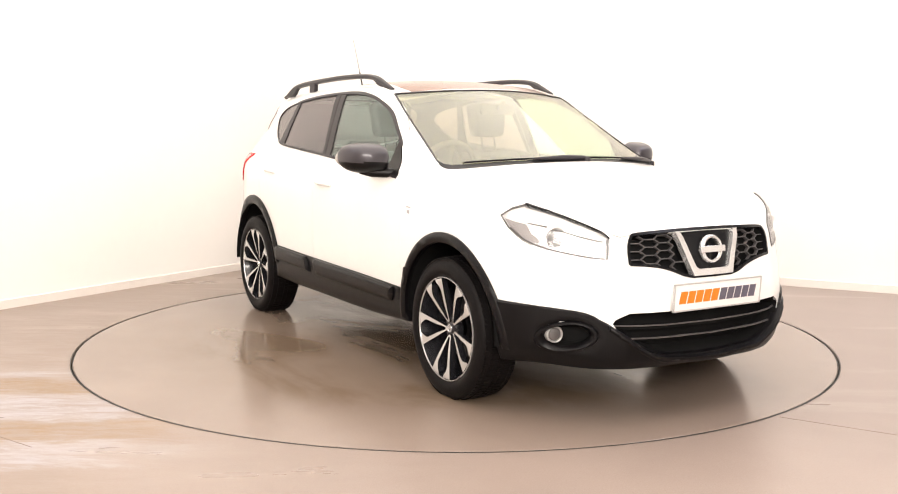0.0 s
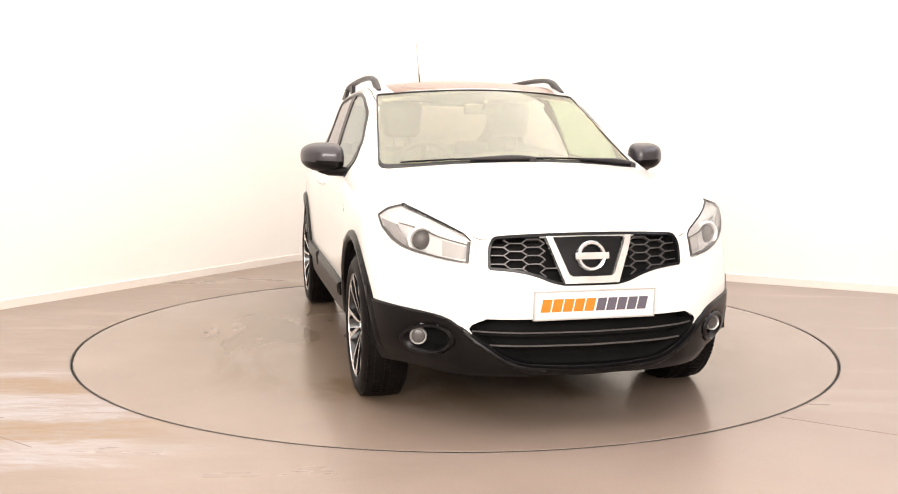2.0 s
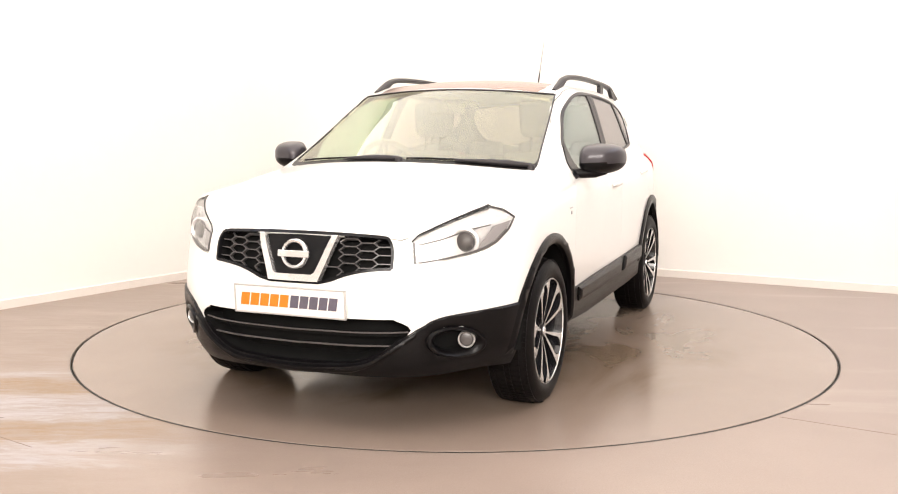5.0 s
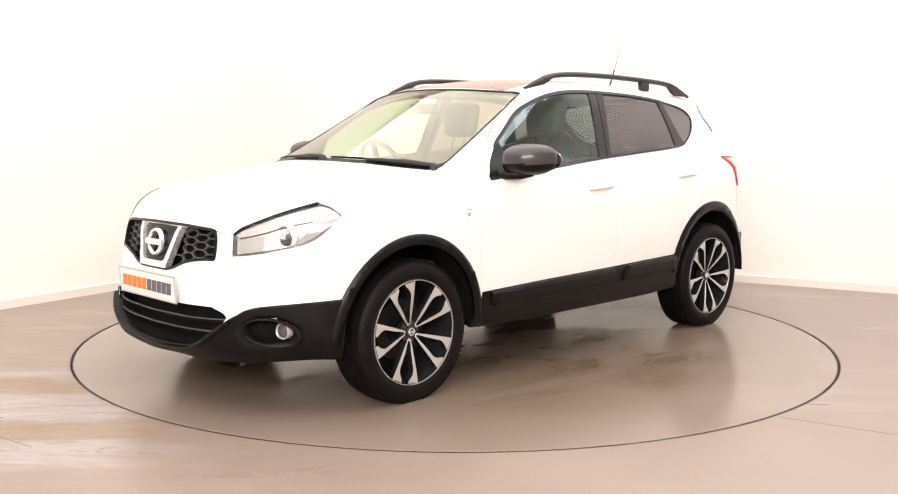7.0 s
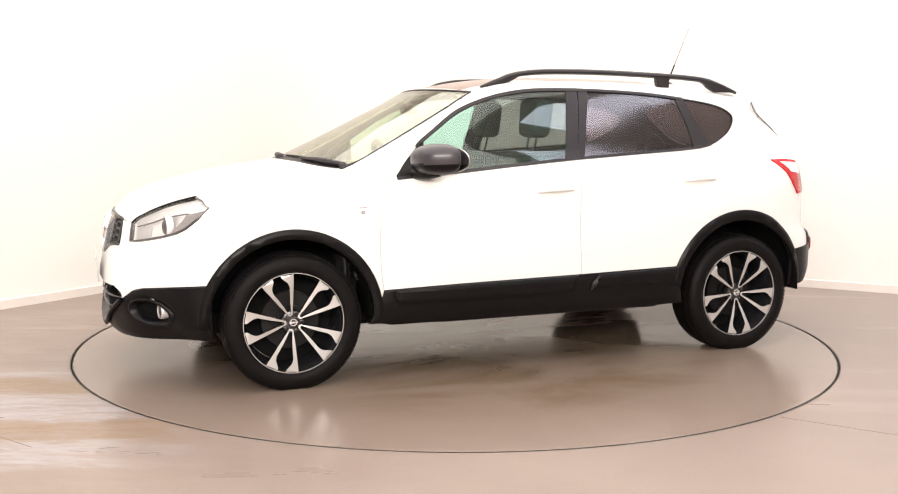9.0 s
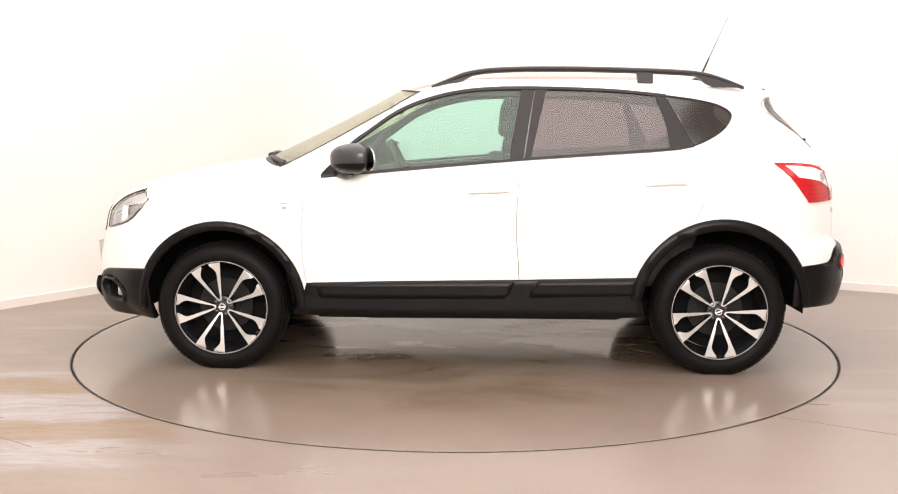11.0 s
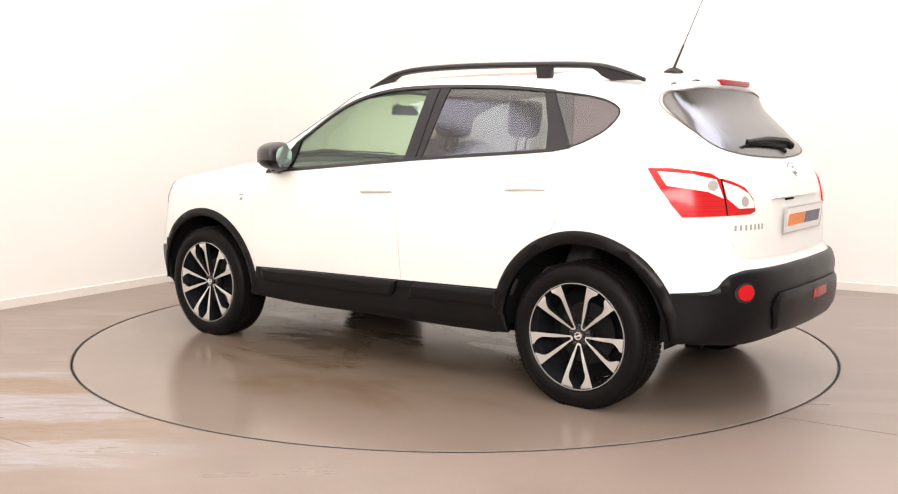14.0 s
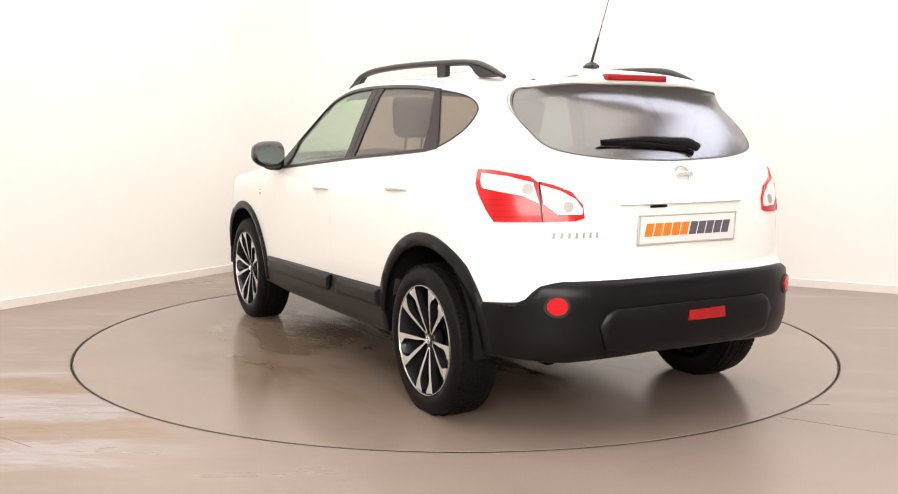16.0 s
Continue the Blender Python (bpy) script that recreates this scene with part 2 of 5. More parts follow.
GAP = 0.009


def make_room():
    a, b = CORNER + LEFT_DIR * 13, CORNER + RIGHT_DIR * 13
    c = a + RIGHT_DIR * 13
    bm = bmesh.new()
    # floor with a round pit for the turntable
    ring = [bm.verts.new(((DISC_R + GAP) * math.cos(t), (DISC_R + GAP) * math.sin(t), 0)) for t in (2 * math.pi * i / 128 for i in range(128))]
    outer = [bm.verts.new(p) for p in (CORNER, b, c, a)]
    edges = [bm.edges.new((ring[i], ring[(i + 1) % 128])) for i in range(128)] + [bm.edges.new((outer[i], outer[(i + 1) % 4])) for i in range(4)]
    bmesh.ops.triangle_fill(bm, use_beauty=True, edges=edges, normal=(0, 0, 1))
    low = [bm.verts.new(v.co + Vector((0, 0, -0.12))) for v in ring]
    for i in range(128):
        bm.faces.new((ring[i], ring[(i + 1) % 128], low[(i + 1) % 128], low[i]))
    bm.faces.new(low)
    bmesh.ops.recalc_face_normals(bm, faces=bm.faces)
    tagged(finish("floor", bm, FLOOR, smooth=0), "polished beige screed floor with rusty stains", "floor", kind="structure")
    bm = bmesh.new()
    lathe(bm, [(DISC_R + GAP, -0.004), (DISC_R + GAP + 0.006, 0.0015), (DISC_R + GAP + 0.0001, 0.0016)], 128)
    tagged(finish("turntable_rim", bm, STEEL), "dark steel edge ring round the turntable pit", "trim", kind="structure")
    # the two seen walls run into one another in a wide cove
    R, n = 1.0, 14
    ca, cb = CORNER + LEFT_DIR * R, CORNER + RIGHT_DIR * R
    cove = [ca * (1 - t) ** 2 + CORNER * 2 * t * (1 - t) + cb * t * t for t in (i / n for i in range(n + 1))]
    runs = (("wall_right", [cb, b]), ("wall_back", [b, c]), ("wall_behind", [c, a]), ("wall_left", [a, ca]), ("wall_cove", cove))
    for name, line in runs:
        for kind, t0, t1, z0, z1, mat in (("wall", -0.15, 0.0, -0.02, ROOM_H, WALL), ("skirting", 0.0, 0.014, 0.0, 0.068, SKIRT)):
            bm = bmesh.new()
            rows = []
            for i, p in enumerate(line):
                d = (line[min(i + 1, len(line) - 1)] - line[max(i - 1, 0)]).normalized()
                m = Vector((d.y, -d.x, 0))
                if m.dot(-p) < 0:
                    m = -m
                rows.append([bm.verts.new(Vector((*(p + m * t).xy, z))) for t, z in ((t0, z0), (t1, z0), (t1, z1 - 0.006 * (kind == "skirting")), (t1 - 0.004, z1), (t0, z1))])
            for p, q in zip(rows, rows[1:]):
                for k in range(5):
                    bm.faces.new((p[k], p[(k + 1) % 5], q[(k + 1) % 5], q[k]))
            bm.faces.new(rows[0])
            bm.faces.new(rows[-1][::-1])
            bmesh.ops.recalc_face_normals(bm, faces=bm.faces)
            ob = finish(name if kind == "wall" else "baseboard", bm, mat, smooth=30)
            tagged(ob, "plain white painted studio wall" if kind == "wall" else "low off-white skirting board along the wall", kind, kind="structure")
    for p, q in (((1.46, -1.755), (2.3, -2.27)), ((-2.05, -1.98), (-1.70, -2.22))):
        p, q = Vector((*p, 0)), Vector((*q, 0))
        d = (q - p).normalized()
        m = Vector((-d.y, d.x, 0)) * 0.0009
        bm = bmesh.new()
        a = [bm.verts.new(v + Vector((0, 0, z))) for z in (-0.004, 0.0015) for v in (p - m, q - m, q + m, p + m)]
        bm.faces.new(a[4:])
        for i in range(4):
            bm.faces.new((a[i], a[(i + 1) % 4], a[4 + (i + 1) % 4], a[4 + i]))
        tagged(finish("floor_joint", bm, JOINT, smooth=0), "thin dark joint line in the floor", "floor joint", kind="structure")
    bm = bmesh.new()
    lo, hi = -16, 16
    box(bm, lo, hi, lo, hi, ROOM_H, ROOM_H + 0.15)
    tagged(finish("ceiling", bm, CEIL, smooth=0), "plain white ceiling", "ceiling", kind="structure")


make_room()


def make_turntable():
    bm = bmesh.new()
    r = lathe(bm, [(DISC_R - 0.004, -0.03), (DISC_R, -0.004), (DISC_R - 0.004, 0.0)], 128)
    bm.faces.new(r[-1])
    bm.faces.new(r[0][::-1])
    table = new("turntable", None)
    finish("turntable_top", bm, DISC, table, "pale screed turntable top, damp in patches, under-car shade painted in", smooth=30)
    bm = bmesh.new()
    lathe(bm, [(DISC_R + 0.0005, -0.03), (DISC_R + 0.0035, -0.03), (DISC_R + 0.0035, -0.001), (DISC_R + 0.0005, -0.0005)], 128)
    finish("edge_band", bm, STEEL, table, "dark steel edge band")
    return tagged(table, "round screed turntable disc, damp in patches, painted darker under the car", "turntable")


turntable = make_turntable()

# ---- car: body form ----


def curve(xs, ys):
    """Smooth interpolation through knots (limited cubic)."""
    xs, ys = np.array(xs, float), np.array(ys, float)
    d = np.diff(ys) / np.diff(xs)
    m = np.concatenate([[d[0]], np.where(d[:-1] * d[1:] > 0, 2 * d[:-1] * d[1:] / (d[:-1] + d[1:] + 1e-12), 0), [d[-1]]])

    def at(x):
        x = np.clip(x, xs[0], xs[-1])
        i = np.clip(np.searchsorted(xs, x) - 1, 0, len(xs) - 2)
        h = xs[i + 1] - xs[i]
        t = (x - xs[i]) / h
        return ys[i] * (1 + 2 * t) * (1 - t) ** 2 + m[i] * h * t * (1 - t) ** 2 + ys[i + 1] * t * t * (3 - 2 * t) + m[i + 1] * h * t * t * (t - 1)
    return at


SIDE = curve([0.15, 0.28, 0.38, 0.48, 0.62, 0.80, 0.93, 1.00, 1.06, 1.11, 1.30, 1.50, 1.60], [0.80, 0.855, 0.868, 0.875, 0.883, 0.887, 0.882, 0.866, 0.832, 0.792, 0.722, 0.645, 0.60])
TAPER_LOW = curve([-2.1, -1.8, -1.3, -0.8, 0.8, 1.5, 1.8, 2.2], [0.09, 0.045, 0.012, 0.0, 0.0, 0.004, 0.02, 0.06])
TAPER_TOP = curve([-2.0, -1.6, -1.3, -0.9, -0.2, 0.5, 1.2], [0.13, 0.085, 0.045, 0.012, 0.0, 0.015, 0.05])
NOSE = curve([0.15, 0.24, 0.30, 0.42, 0.52, 0.62, 0.72, 0.80, 0.86, 0.92, 1.00], [2.00, 2.12, 2.17, 2.195, 2.19, 2.172, 2.148, 2.13, 2.10, 2.04, 1.90])
NOSE_PLAN = curve([0.0, 0.27, 0.42, 0.50, 0.60, 0.70, 0.78, 0.84, 0.88, 0.92, 1.0], [0.0, 0.015, 0.05, 0.09, 0.155, 0.25, 0.335, 0.42, 0.51, 0.72, 1.2])
TAIL = curve([0.20, 0.30, 0.38, 0.46, 0.60, 0.66, 0.70, 0.85, 0.95, 1.05, 1.15, 1.30, 1.42, 1.47, 1.60], [-1.90, -2.02, -2.08, -2.10, -2.10, -2.085, -2.05, -2.04, -2.025, -1.995, -1.94, -1.80, -1.685, -1.675, -1.64])
TAIL_PLAN = curve([0.0, 0.25, 0.50, 0.63, 0.70, 0.79, 0.85, 0.95], [0.0, 0.01, 0.045, 0.095, 0.15, 0.255, 0.45, 0.9])
TOP = curve([-2.1, -1.66, -1.2, -0.8, -0.4, 0.0, 0.28, 0.42, 0.56, 1.12, 1.22, 1.32, 1.5, 1.8, 2.0, 2.1, 2.2], [1.46, 1.536, 1.580, 1.596, 1.600, 1.582, 1.541, 1.509, 1.437, 1.160, 1.118, 1.102, 1.075, 1.005, 0.94, 0.888, 0.82])
BOTTOM = 0.27


def ease(t):
    t = np.clip(t, 0, 1)
    return t * t * (3 - 2 * t)


def smax(a, b, k):
    h = np.clip(0.5 + 0.5 * (a - b) / k, 0, 1)
    return b + (a - b) * h + k * h * (1 - h)


def form(x, y, z, closed=True):
    """Signed distance, roughly, to the car's outer skin."""
    y = np.abs(y)
    low = np.clip((1.30 - z) / 0.25, 0, 1)
    low = low * low * (3 - 2 * low)
    half = SIDE(z) - TAPER_LOW(x) * low - TAPER_TOP(x) * (1 - low)
    side = y - half
    bow = 0.18 * (y / 0.7) ** 2 * (1 - 0.75 * ease((x - 1.3) / 0.45))
    top = (z - (TOP(x + bow * np.clip((x - 0.0) / 0.3, 0, 1)) - (0.070 - 0.030 * ease((x + 0.35) / 0.5)) * (y / 0.65) ** 2)) * 0.9
    # the wings stand fuller than the middle of the nose
    front = x - (NOSE(z - 0.07 * ease((y - 0.5) / 0.24)) - NOSE_PLAN(y))
    rear = (TAIL(z) + TAIL_PLAN(y)) - x
    f = smax(side, top, 0.07)
    f = smax(f, front * 0.9, 0.06)
    f = smax(f, rear * 0.9, 0.045)
    if closed:
        f = smax(f, BOTTOM - z, 0.03)
    return f


def solve(o, d, lo, hi, closed=True):
    """Distance along d from o (inside) at which the skin is met."""
    o, d = np.asarray(o, float), np.asarray(d, float)
    a, b = np.full(len(o), lo), np.full(len(o), hi)
    for _ in range(34):
        m = (a + b) / 2
        p = o + d * m[:, None]
        inside = form(p[:, 0], p[:, 1], p[:, 2], closed) < 0
        a, b = np.where(inside, m, a), np.where(inside, b, m)
    return (a + b) / 2


def normal(p):
    p = np.asarray(p, float)
    e, g = 1e-3, []
    for k in range(3):
        q, r = p.copy(), p.copy()
        q[:, k] += e
        r[:, k] -= e
        g.append(form(q[:, 0], q[:, 1], q[:, 2], False) - form(r[:, 0], r[:, 1], r[:, 2], False))
    g = np.stack(g, 1)
    return g / np.maximum(np.linalg.norm(g, axis=1, keepdims=True), 1e-9)


def cast(kind, uv):
    """Points of the skin seen along an axis: side (x, z), rightside, front (y, z), rear (y, z), top (x, y), nose (degrees, z), stern (degrees, z)."""
    u, v = np.array(uv, float).T
    n, zero, one = len(u), np.zeros(len(u)), np.ones(len(u))
    if kind in ("side", "rightside"):
        s = 1 if kind == "side" else -1
        o, d, lo, hi = np.stack([u, zero, v], 1), np.stack([zero, s * one, zero], 1), 0.0, 1.3
    elif kind == "front":
        o, d, lo, hi = np.stack([1.2 * one, u, v], 1), np.stack([one, zero, zero], 1), 0.0, 1.6
    elif kind == "rear":
        o, d, lo, hi = np.stack([-1.5 * one, u, v], 1), np.stack([-one, zero, zero], 1), 0.0, 1.6
    elif kind == "top":
        o, d, lo, hi = np.stack([u, v, 0.75 * one], 1), np.stack([zero, zero, one], 1), 0.0, 1.2
    else:
        # bearings about a point over each axle; the strip kind takes metres at 0.014 m to the degree
        a = np.radians(u / 0.014 if kind == "nose_strip" else u)
        s = 1 if kind in ("nose", "nose_strip") else -1
        o, d, lo, hi = np.stack([1.3 * s * one, zero, v], 1), np.stack([s * np.cos(a), np.sin(a), zero], 1), 0.0, 1.6
    t = solve(o, d, lo, hi, False)
    return o + d * t[:, None]


def add_face(bm, vs):
    if len(set(vs)) == len(vs) and bm.faces.get(vs) is None:
        return bm.faces.new(vs)


def shell(bm, thick, offset=0.0, lined=False, drop=0.0):
    """Give the skin sheet in bm a thickness: outer face at offset, inner at offset - thick; the rim lies lower by drop."""
    bm.verts.index_update()
    vs = list(bm.verts)
    nn = normal(np.array([v.co for v in vs]))
    faces = list(bm.faces)
    bound = [(e.verts[0], e.verts[1], e.link_faces[0]) for e in bm.edges if len(e.link_faces) == 1]
    inner = {}
    rim = {v for a, b, _ in bound for v in (a, b)}
    for v, k in zip(vs, nn):
        k = Vector(k)
        inner[v] = bm.verts.new(v.co + k * (offset - thick))
        v.co += k * (offset - (drop if v in rim else 0.0))
    for f in faces:
        g = add_face(bm, [inner[v] for v in reversed(f.verts)])
        if g and lined:
            g.material_index = 1
    for a, b, f in bound:
        loop = list(f.verts)
        i = loop.index(a)
        if loop[(i + 1) % len(loop)] is b:
            add_face(bm, (b, a, inner[a], inner[b]))
        else:
            add_face(bm, (a, b, inner[b], inner[a]))


def sheet(kind, poly, step=0.05, bm=None, ustep=None):
    """Skin sheet whose outline, seen along an axis, is poly."""
    bm = bm or bmesh.new()
    own = bmesh.new()
    f = own.faces.new([own.verts.new((u, v, 0)) for u, v in poly])
    us, vs = [p[0] for p in poly], [p[1] for p in poly]
    for lo, hi, co, st in ((min(us), max(us), 0, ustep or step), (min(vs), max(vs), 1, step)):
        n = int((hi - lo) / st)
        for i in range(1, n + 1):
            c = [0, 0, 0]
            c[co] = lo + (hi - lo) * i / (n + 1)
            nrm = [0, 0, 0]
            nrm[co] = 1
            bmesh.ops.bisect_plane(own, geom=own.verts[:] + own.edges[:] + own.faces[:], plane_co=c, plane_no=nrm, dist=1e-5)
    bmesh.ops.triangulate(own, faces=[f for f in own.faces if len(f.verts) > 4])
    pts = cast(kind, [(v.co.x, v.co.y) for v in own.verts])
    made = [bm.verts.new(p) for p in pts]
    own.verts.index_update()
    for f in own.faces:
        add_face(bm, [made[v.index] for v in f.verts])
    own.free()
    nn = normal(np.array([f.calc_center_median() for f in bm.faces]))
    bm.normal_update()
    flip = [f for f, k in zip(bm.faces, nn) if f.normal.dot(Vector(k)) < 0]
    if flip:
        bmesh.ops.reverse_faces(bm, faces=flip)
    return bm


def panel(name, kind, poly, mat, parent, thick=0.006, offset=0.002, label="", step=0.05, ustep=None, smooth=38, lining=None, edge=0.0):
    bm = sheet(kind, poly, step, ustep=ustep)
    if edge:
        bmesh.ops.inset_region(bm, faces=bm.faces[:], thickness=edge, use_boundary=True, use_even_offset=True)
    shell(bm, thick, offset, lining is not None, edge * 0.75)
    return part(name, bm, mat, parent, label, smooth, lining)


def skin_solid():
    """The closed skin as one quad grid, fanned at nose and tail."""
    around = 144
    ang = [2 * math.pi * (i + 0.5) / around for i in range(around)]
    o, d = [], []
    for fan, x0 in ((-1, -1.45), (0, 0), (1, 1.6)):
        if fan == 0:
            for i in range(101):
                x = -1.45 + 3.05 * i / 100
                for a in ang:
                    o.append((x, 0, 0.72))
                    d.append((0, math.cos(a), math.sin(a)))
        else:
            n = 32
            seq = range(n, 0, -1) if fan < 0 else range(1, n + 1)
            for i in seq:
                e = (i - (0.5 if i == n else 0)) / n * math.pi / 2
                for a in ang:
                    o.append((x0, 0, 0.72))
                    d.append((fan * math.sin(e), math.cos(e) * math.cos(a), math.cos(e) * math.sin(a)))
    o, d = np.array(o), np.array(d)
    p = o + d * solve(o, d, 0.0, 2.2)[:, None]
    bm = bmesh.new()
    vs = [bm.verts.new(q) for q in p]
    n = len(vs) // around
    for r in range(n - 1):
        for k in range(around):
            k2 = (k + 1) % around
            bm.faces.new((vs[r * around + k], vs[r * around + k2], vs[(r + 1) * around + k2], vs[(r + 1) * around + k]))
    bm.faces.new(vs[:around])
    bm.faces.new(vs[-around:])
    bmesh.ops.recalc_face_normals(bm, faces=bm.faces)
    return bm


def prism(axis, poly, lo, hi, bm):
    """Prism on a polygon: axis y takes (x, z), x takes (y, z), z takes (x, y)."""
    def at(u, v, w):
        return {"y": (u, w, v), "x": (w, u, v), "z": (u, v, w)}[axis]
    a, b = [bm.verts.new(at(u, v, lo)) for u, v in poly], [bm.verts.new(at(u, v, hi)) for u, v in poly]
    fs = [bm.faces.new(a), bm.faces.new(b)]
    for i in range(len(poly)):
        j = (i + 1) % len(poly)
        fs.append(bm.faces.new((a[i], a[j], b[j], b[i])))
    bmesh.ops.recalc_face_normals(bm, faces=fs)


def inflate(poly, d):
    """Move a polygon's outline outwards by d."""
    P = [Vector(p) for p in poly]
    area = sum(P[i - 1].x * P[i].y - P[i].x * P[i - 1].y for i in range(len(P)))
    s = 1 if area > 0 else -1
    out = []
    for i in range(len(P)):
        e1, e2 = (P[i] - P[i - 1]).normalized(), (P[(i + 1) % len(P)] - P[i]).normalized()
        n1, n2 = Vector((e1.y, -e1.x)) * s, Vector((e2.y, -e2.x)) * s
        n = (n1 + n2)
        n = n.normalized() / max(0.35, n.normalized().dot(n1)) if n.length > 1e-6 else n1
        out.append(tuple(P[i] + n * d))
    return out


def carve(base, groups):
    """The closed base mesh less groups of prisms; keeps what lies on the skin. Returns a bmesh sheet."""
    a = new("carved", base.copy())
    spare = []
    for cutters in groups:
        cb = bmesh.new()
        for c in cutters:
            prism(*c, cb)
        me = bpy.data.meshes.new("cutter")
        cb.to_mesh(me)
        cb.free()
        b = new("cutter", me)
        spare.append(b)
        md = a.modifiers.new("cut", "BOOLEAN")
        md.operation, md.object, md.solver = "DIFFERENCE", b, "EXACT"
    got = bpy.data.meshes.new_from_object(a.evaluated_get(bpy.context.evaluated_depsgraph_get()))
    bm = bmesh.new()
    bm.from_mesh(got)
    for ob in (a, *spare):
        data = ob.data
        bpy.data.objects.remove(ob)
        bpy.data.meshes.remove(data)
    bpy.data.meshes.remove(got)
    bm.faces.ensure_lookup_table()
    cen = np.array([f.calc_center_median() for f in bm.faces])
    co = np.array([v.co for v in bm.verts])
    bm.verts.index_update()
    fc, fv = np.abs(form(*cen.T)), np.abs(form(*co.T)) > 0.004
    gone = [f for f, c, in zip(bm.faces, fc) if c > 0.006 or any(fv[v.index] for v in f.verts)]
    bmesh.ops.delete(bm, geom=gone, context="FACES")
    bmesh.ops.triangulate(bm, faces=[f for f in bm.faces if len(f.verts) > 4])
    return bm


def arc(cx, cz, r, a0, a1, n=24):
    return [(cx + r * math.cos(radians(a0 + (a1 - a0) * i / n)), cz + r * math.sin(radians(a0 + (a1 - a0) * i / n))) for i in range(n + 1)]


def tray(name, kind, poly, depth, mat, parent, label="", step=0.04, offset=-0.002):
    """Open recess behind the skin: floor and walls."""
    bm = sheet(kind, poly, step)
    outer = list(bm.faces)
    shell(bm, depth, offset)
    bmesh.ops.delete(bm, geom=outer, context="FACES")
    return part(name, bm, mat, parent, label)


def ribbon(pts, w):
    """Polygon of a strip of width w along a line."""
    P = [Vector(p) for p in pts]
    left, right = [], []
    for i in range(len(P)):
        d = (P[min(i + 1, len(P) - 1)] - P[max(i - 1, 0)]).normalized()
        n = Vector((-d.y, d.x))
        left.append(tuple(P[i] + n * w / 2))
        right.append(tuple(P[i] - n * w / 2))
    return left + right[::-1]


def disc_poly(cu, cv, ru, rv, n=28, turn=0.0):
    c, s = math.cos(turn), math.sin(turn)
    return [(cu + ru * math.cos(a) * c - rv * math.sin(a) * s, cv + ru * math.cos(a) * s + rv * math.sin(a) * c) for a in (2 * math.pi * i / n for i in range(n))]


def mirrored(poly):
    return [(-u, v) for u, v in reversed(poly)]

# ---- car: outlines, x forward and z up from the middle of the wheelbase ----
AXLE, HUB_Z, TYRE_R = 1.315, 0.333, 0.341
ARCHES = ((1.315, 0.340, 0.457, 0.408), (-1.325, 0.345, 0.478, 0.418))
TOP_LINE = smooth_curve([(0.778, 1.045), (0.70, 1.128), (0.62, 1.208), (0.535, 1.270), (0.384, 1.375), (0.21, 1.445), (0.034, 1.484), (-0.14, 1.499), (-0.345, 1.502)], 4)
TOP_MID = smooth_curve([(-0.345, 1.502), (-0.55, 1.498), (-0.80, 1.486), (-1.045, 1.462)], 4)
TOP_REAR = smooth_curve([(-1.045, 1.462), (-1.22, 1.438), (-1.335, 1.408), (-1.394, 1.360), (-1.35, 1.285), (-1.26, 1.228), (-1.185, 1.198)], 4)
BELT_F = [(-0.288, 1.124), (-0.10, 1.108), (0.10, 1.091), (0.40, 1.064), (0.60, 1.047), (0.775, 1.032)]
BELT_R = [(-1.185, 1.198), (-1.10, 1.182), (-0.95, 1.169), (-0.62, 1.147), (-0.288, 1.124)]
SEAM_F = smooth_curve([(0.852, 0.44), (0.872, 0.58), (0.878, 0.727), (0.868, 0.87), (0.845, 0.96), (0.79, 1.07), (0.735, 1.15), (0.60, 1.280), (0.43, 1.400), (0.24, 1.482), (0.05, 1.522), (-0.14, 1.537), (-0.350, 1.540)], 3)
SEAM_M = smooth_curve([(-0.288, 1.124), (-0.262, 1.02), (-0.250, 0.77), (-0.262, 0.60), (-0.27, 0.44)], 3)
SEAM_R = smooth_curve([(-1.185, 1.198), (-1.232, 1.13), (-1.24, 1.05), (-1.222, 0.94), (-1.185, 0.83), (-1.13, 0.79), (-1.03, 0.72), (-0.94, 0.61), (-0.895, 0.51), (-0.885, 0.44)], 3)
SEAM_T = smooth_curve([(-0.350, 1.540), (-0.70, 1.531), (-0.97, 1.508), (-1.035, 1.490), (-1.045, 1.462)], 3)
FRONT_DOOR = SEAM_F + TOP_LINE[::-1] + BELT_F[::-1] + SEAM_M[1:]
REAR_DOOR = BELT_R[::-1] + SEAM_R[1:] + SEAM_M[:0:-1]
REAR_FRAME = SEAM_T + TOP_MID[-2::-1]
SIDE_HOLE = SEAM_F + SEAM_T[1:] + TOP_REAR[1:] + SEAM_R[1:]
QUARTER = TOP_REAR + [(-1.13, 1.30)]
REAR_SIDE_GLASS = TOP_MID[:-1] + [(-1.05, 1.445), (-1.175, 1.22)] + BELT_R[1:]
FRONT_GLASS = TOP_LINE[8:] + BELT_F[:-1]
SCREEN_TOP = smooth_curve([(0.275, 0.592), (0.35, 0.40), (0.40, 0.2), (0.415, 0.0), (0.40, -0.2), (0.35, -0.40), (0.275, -0.592)], 4)
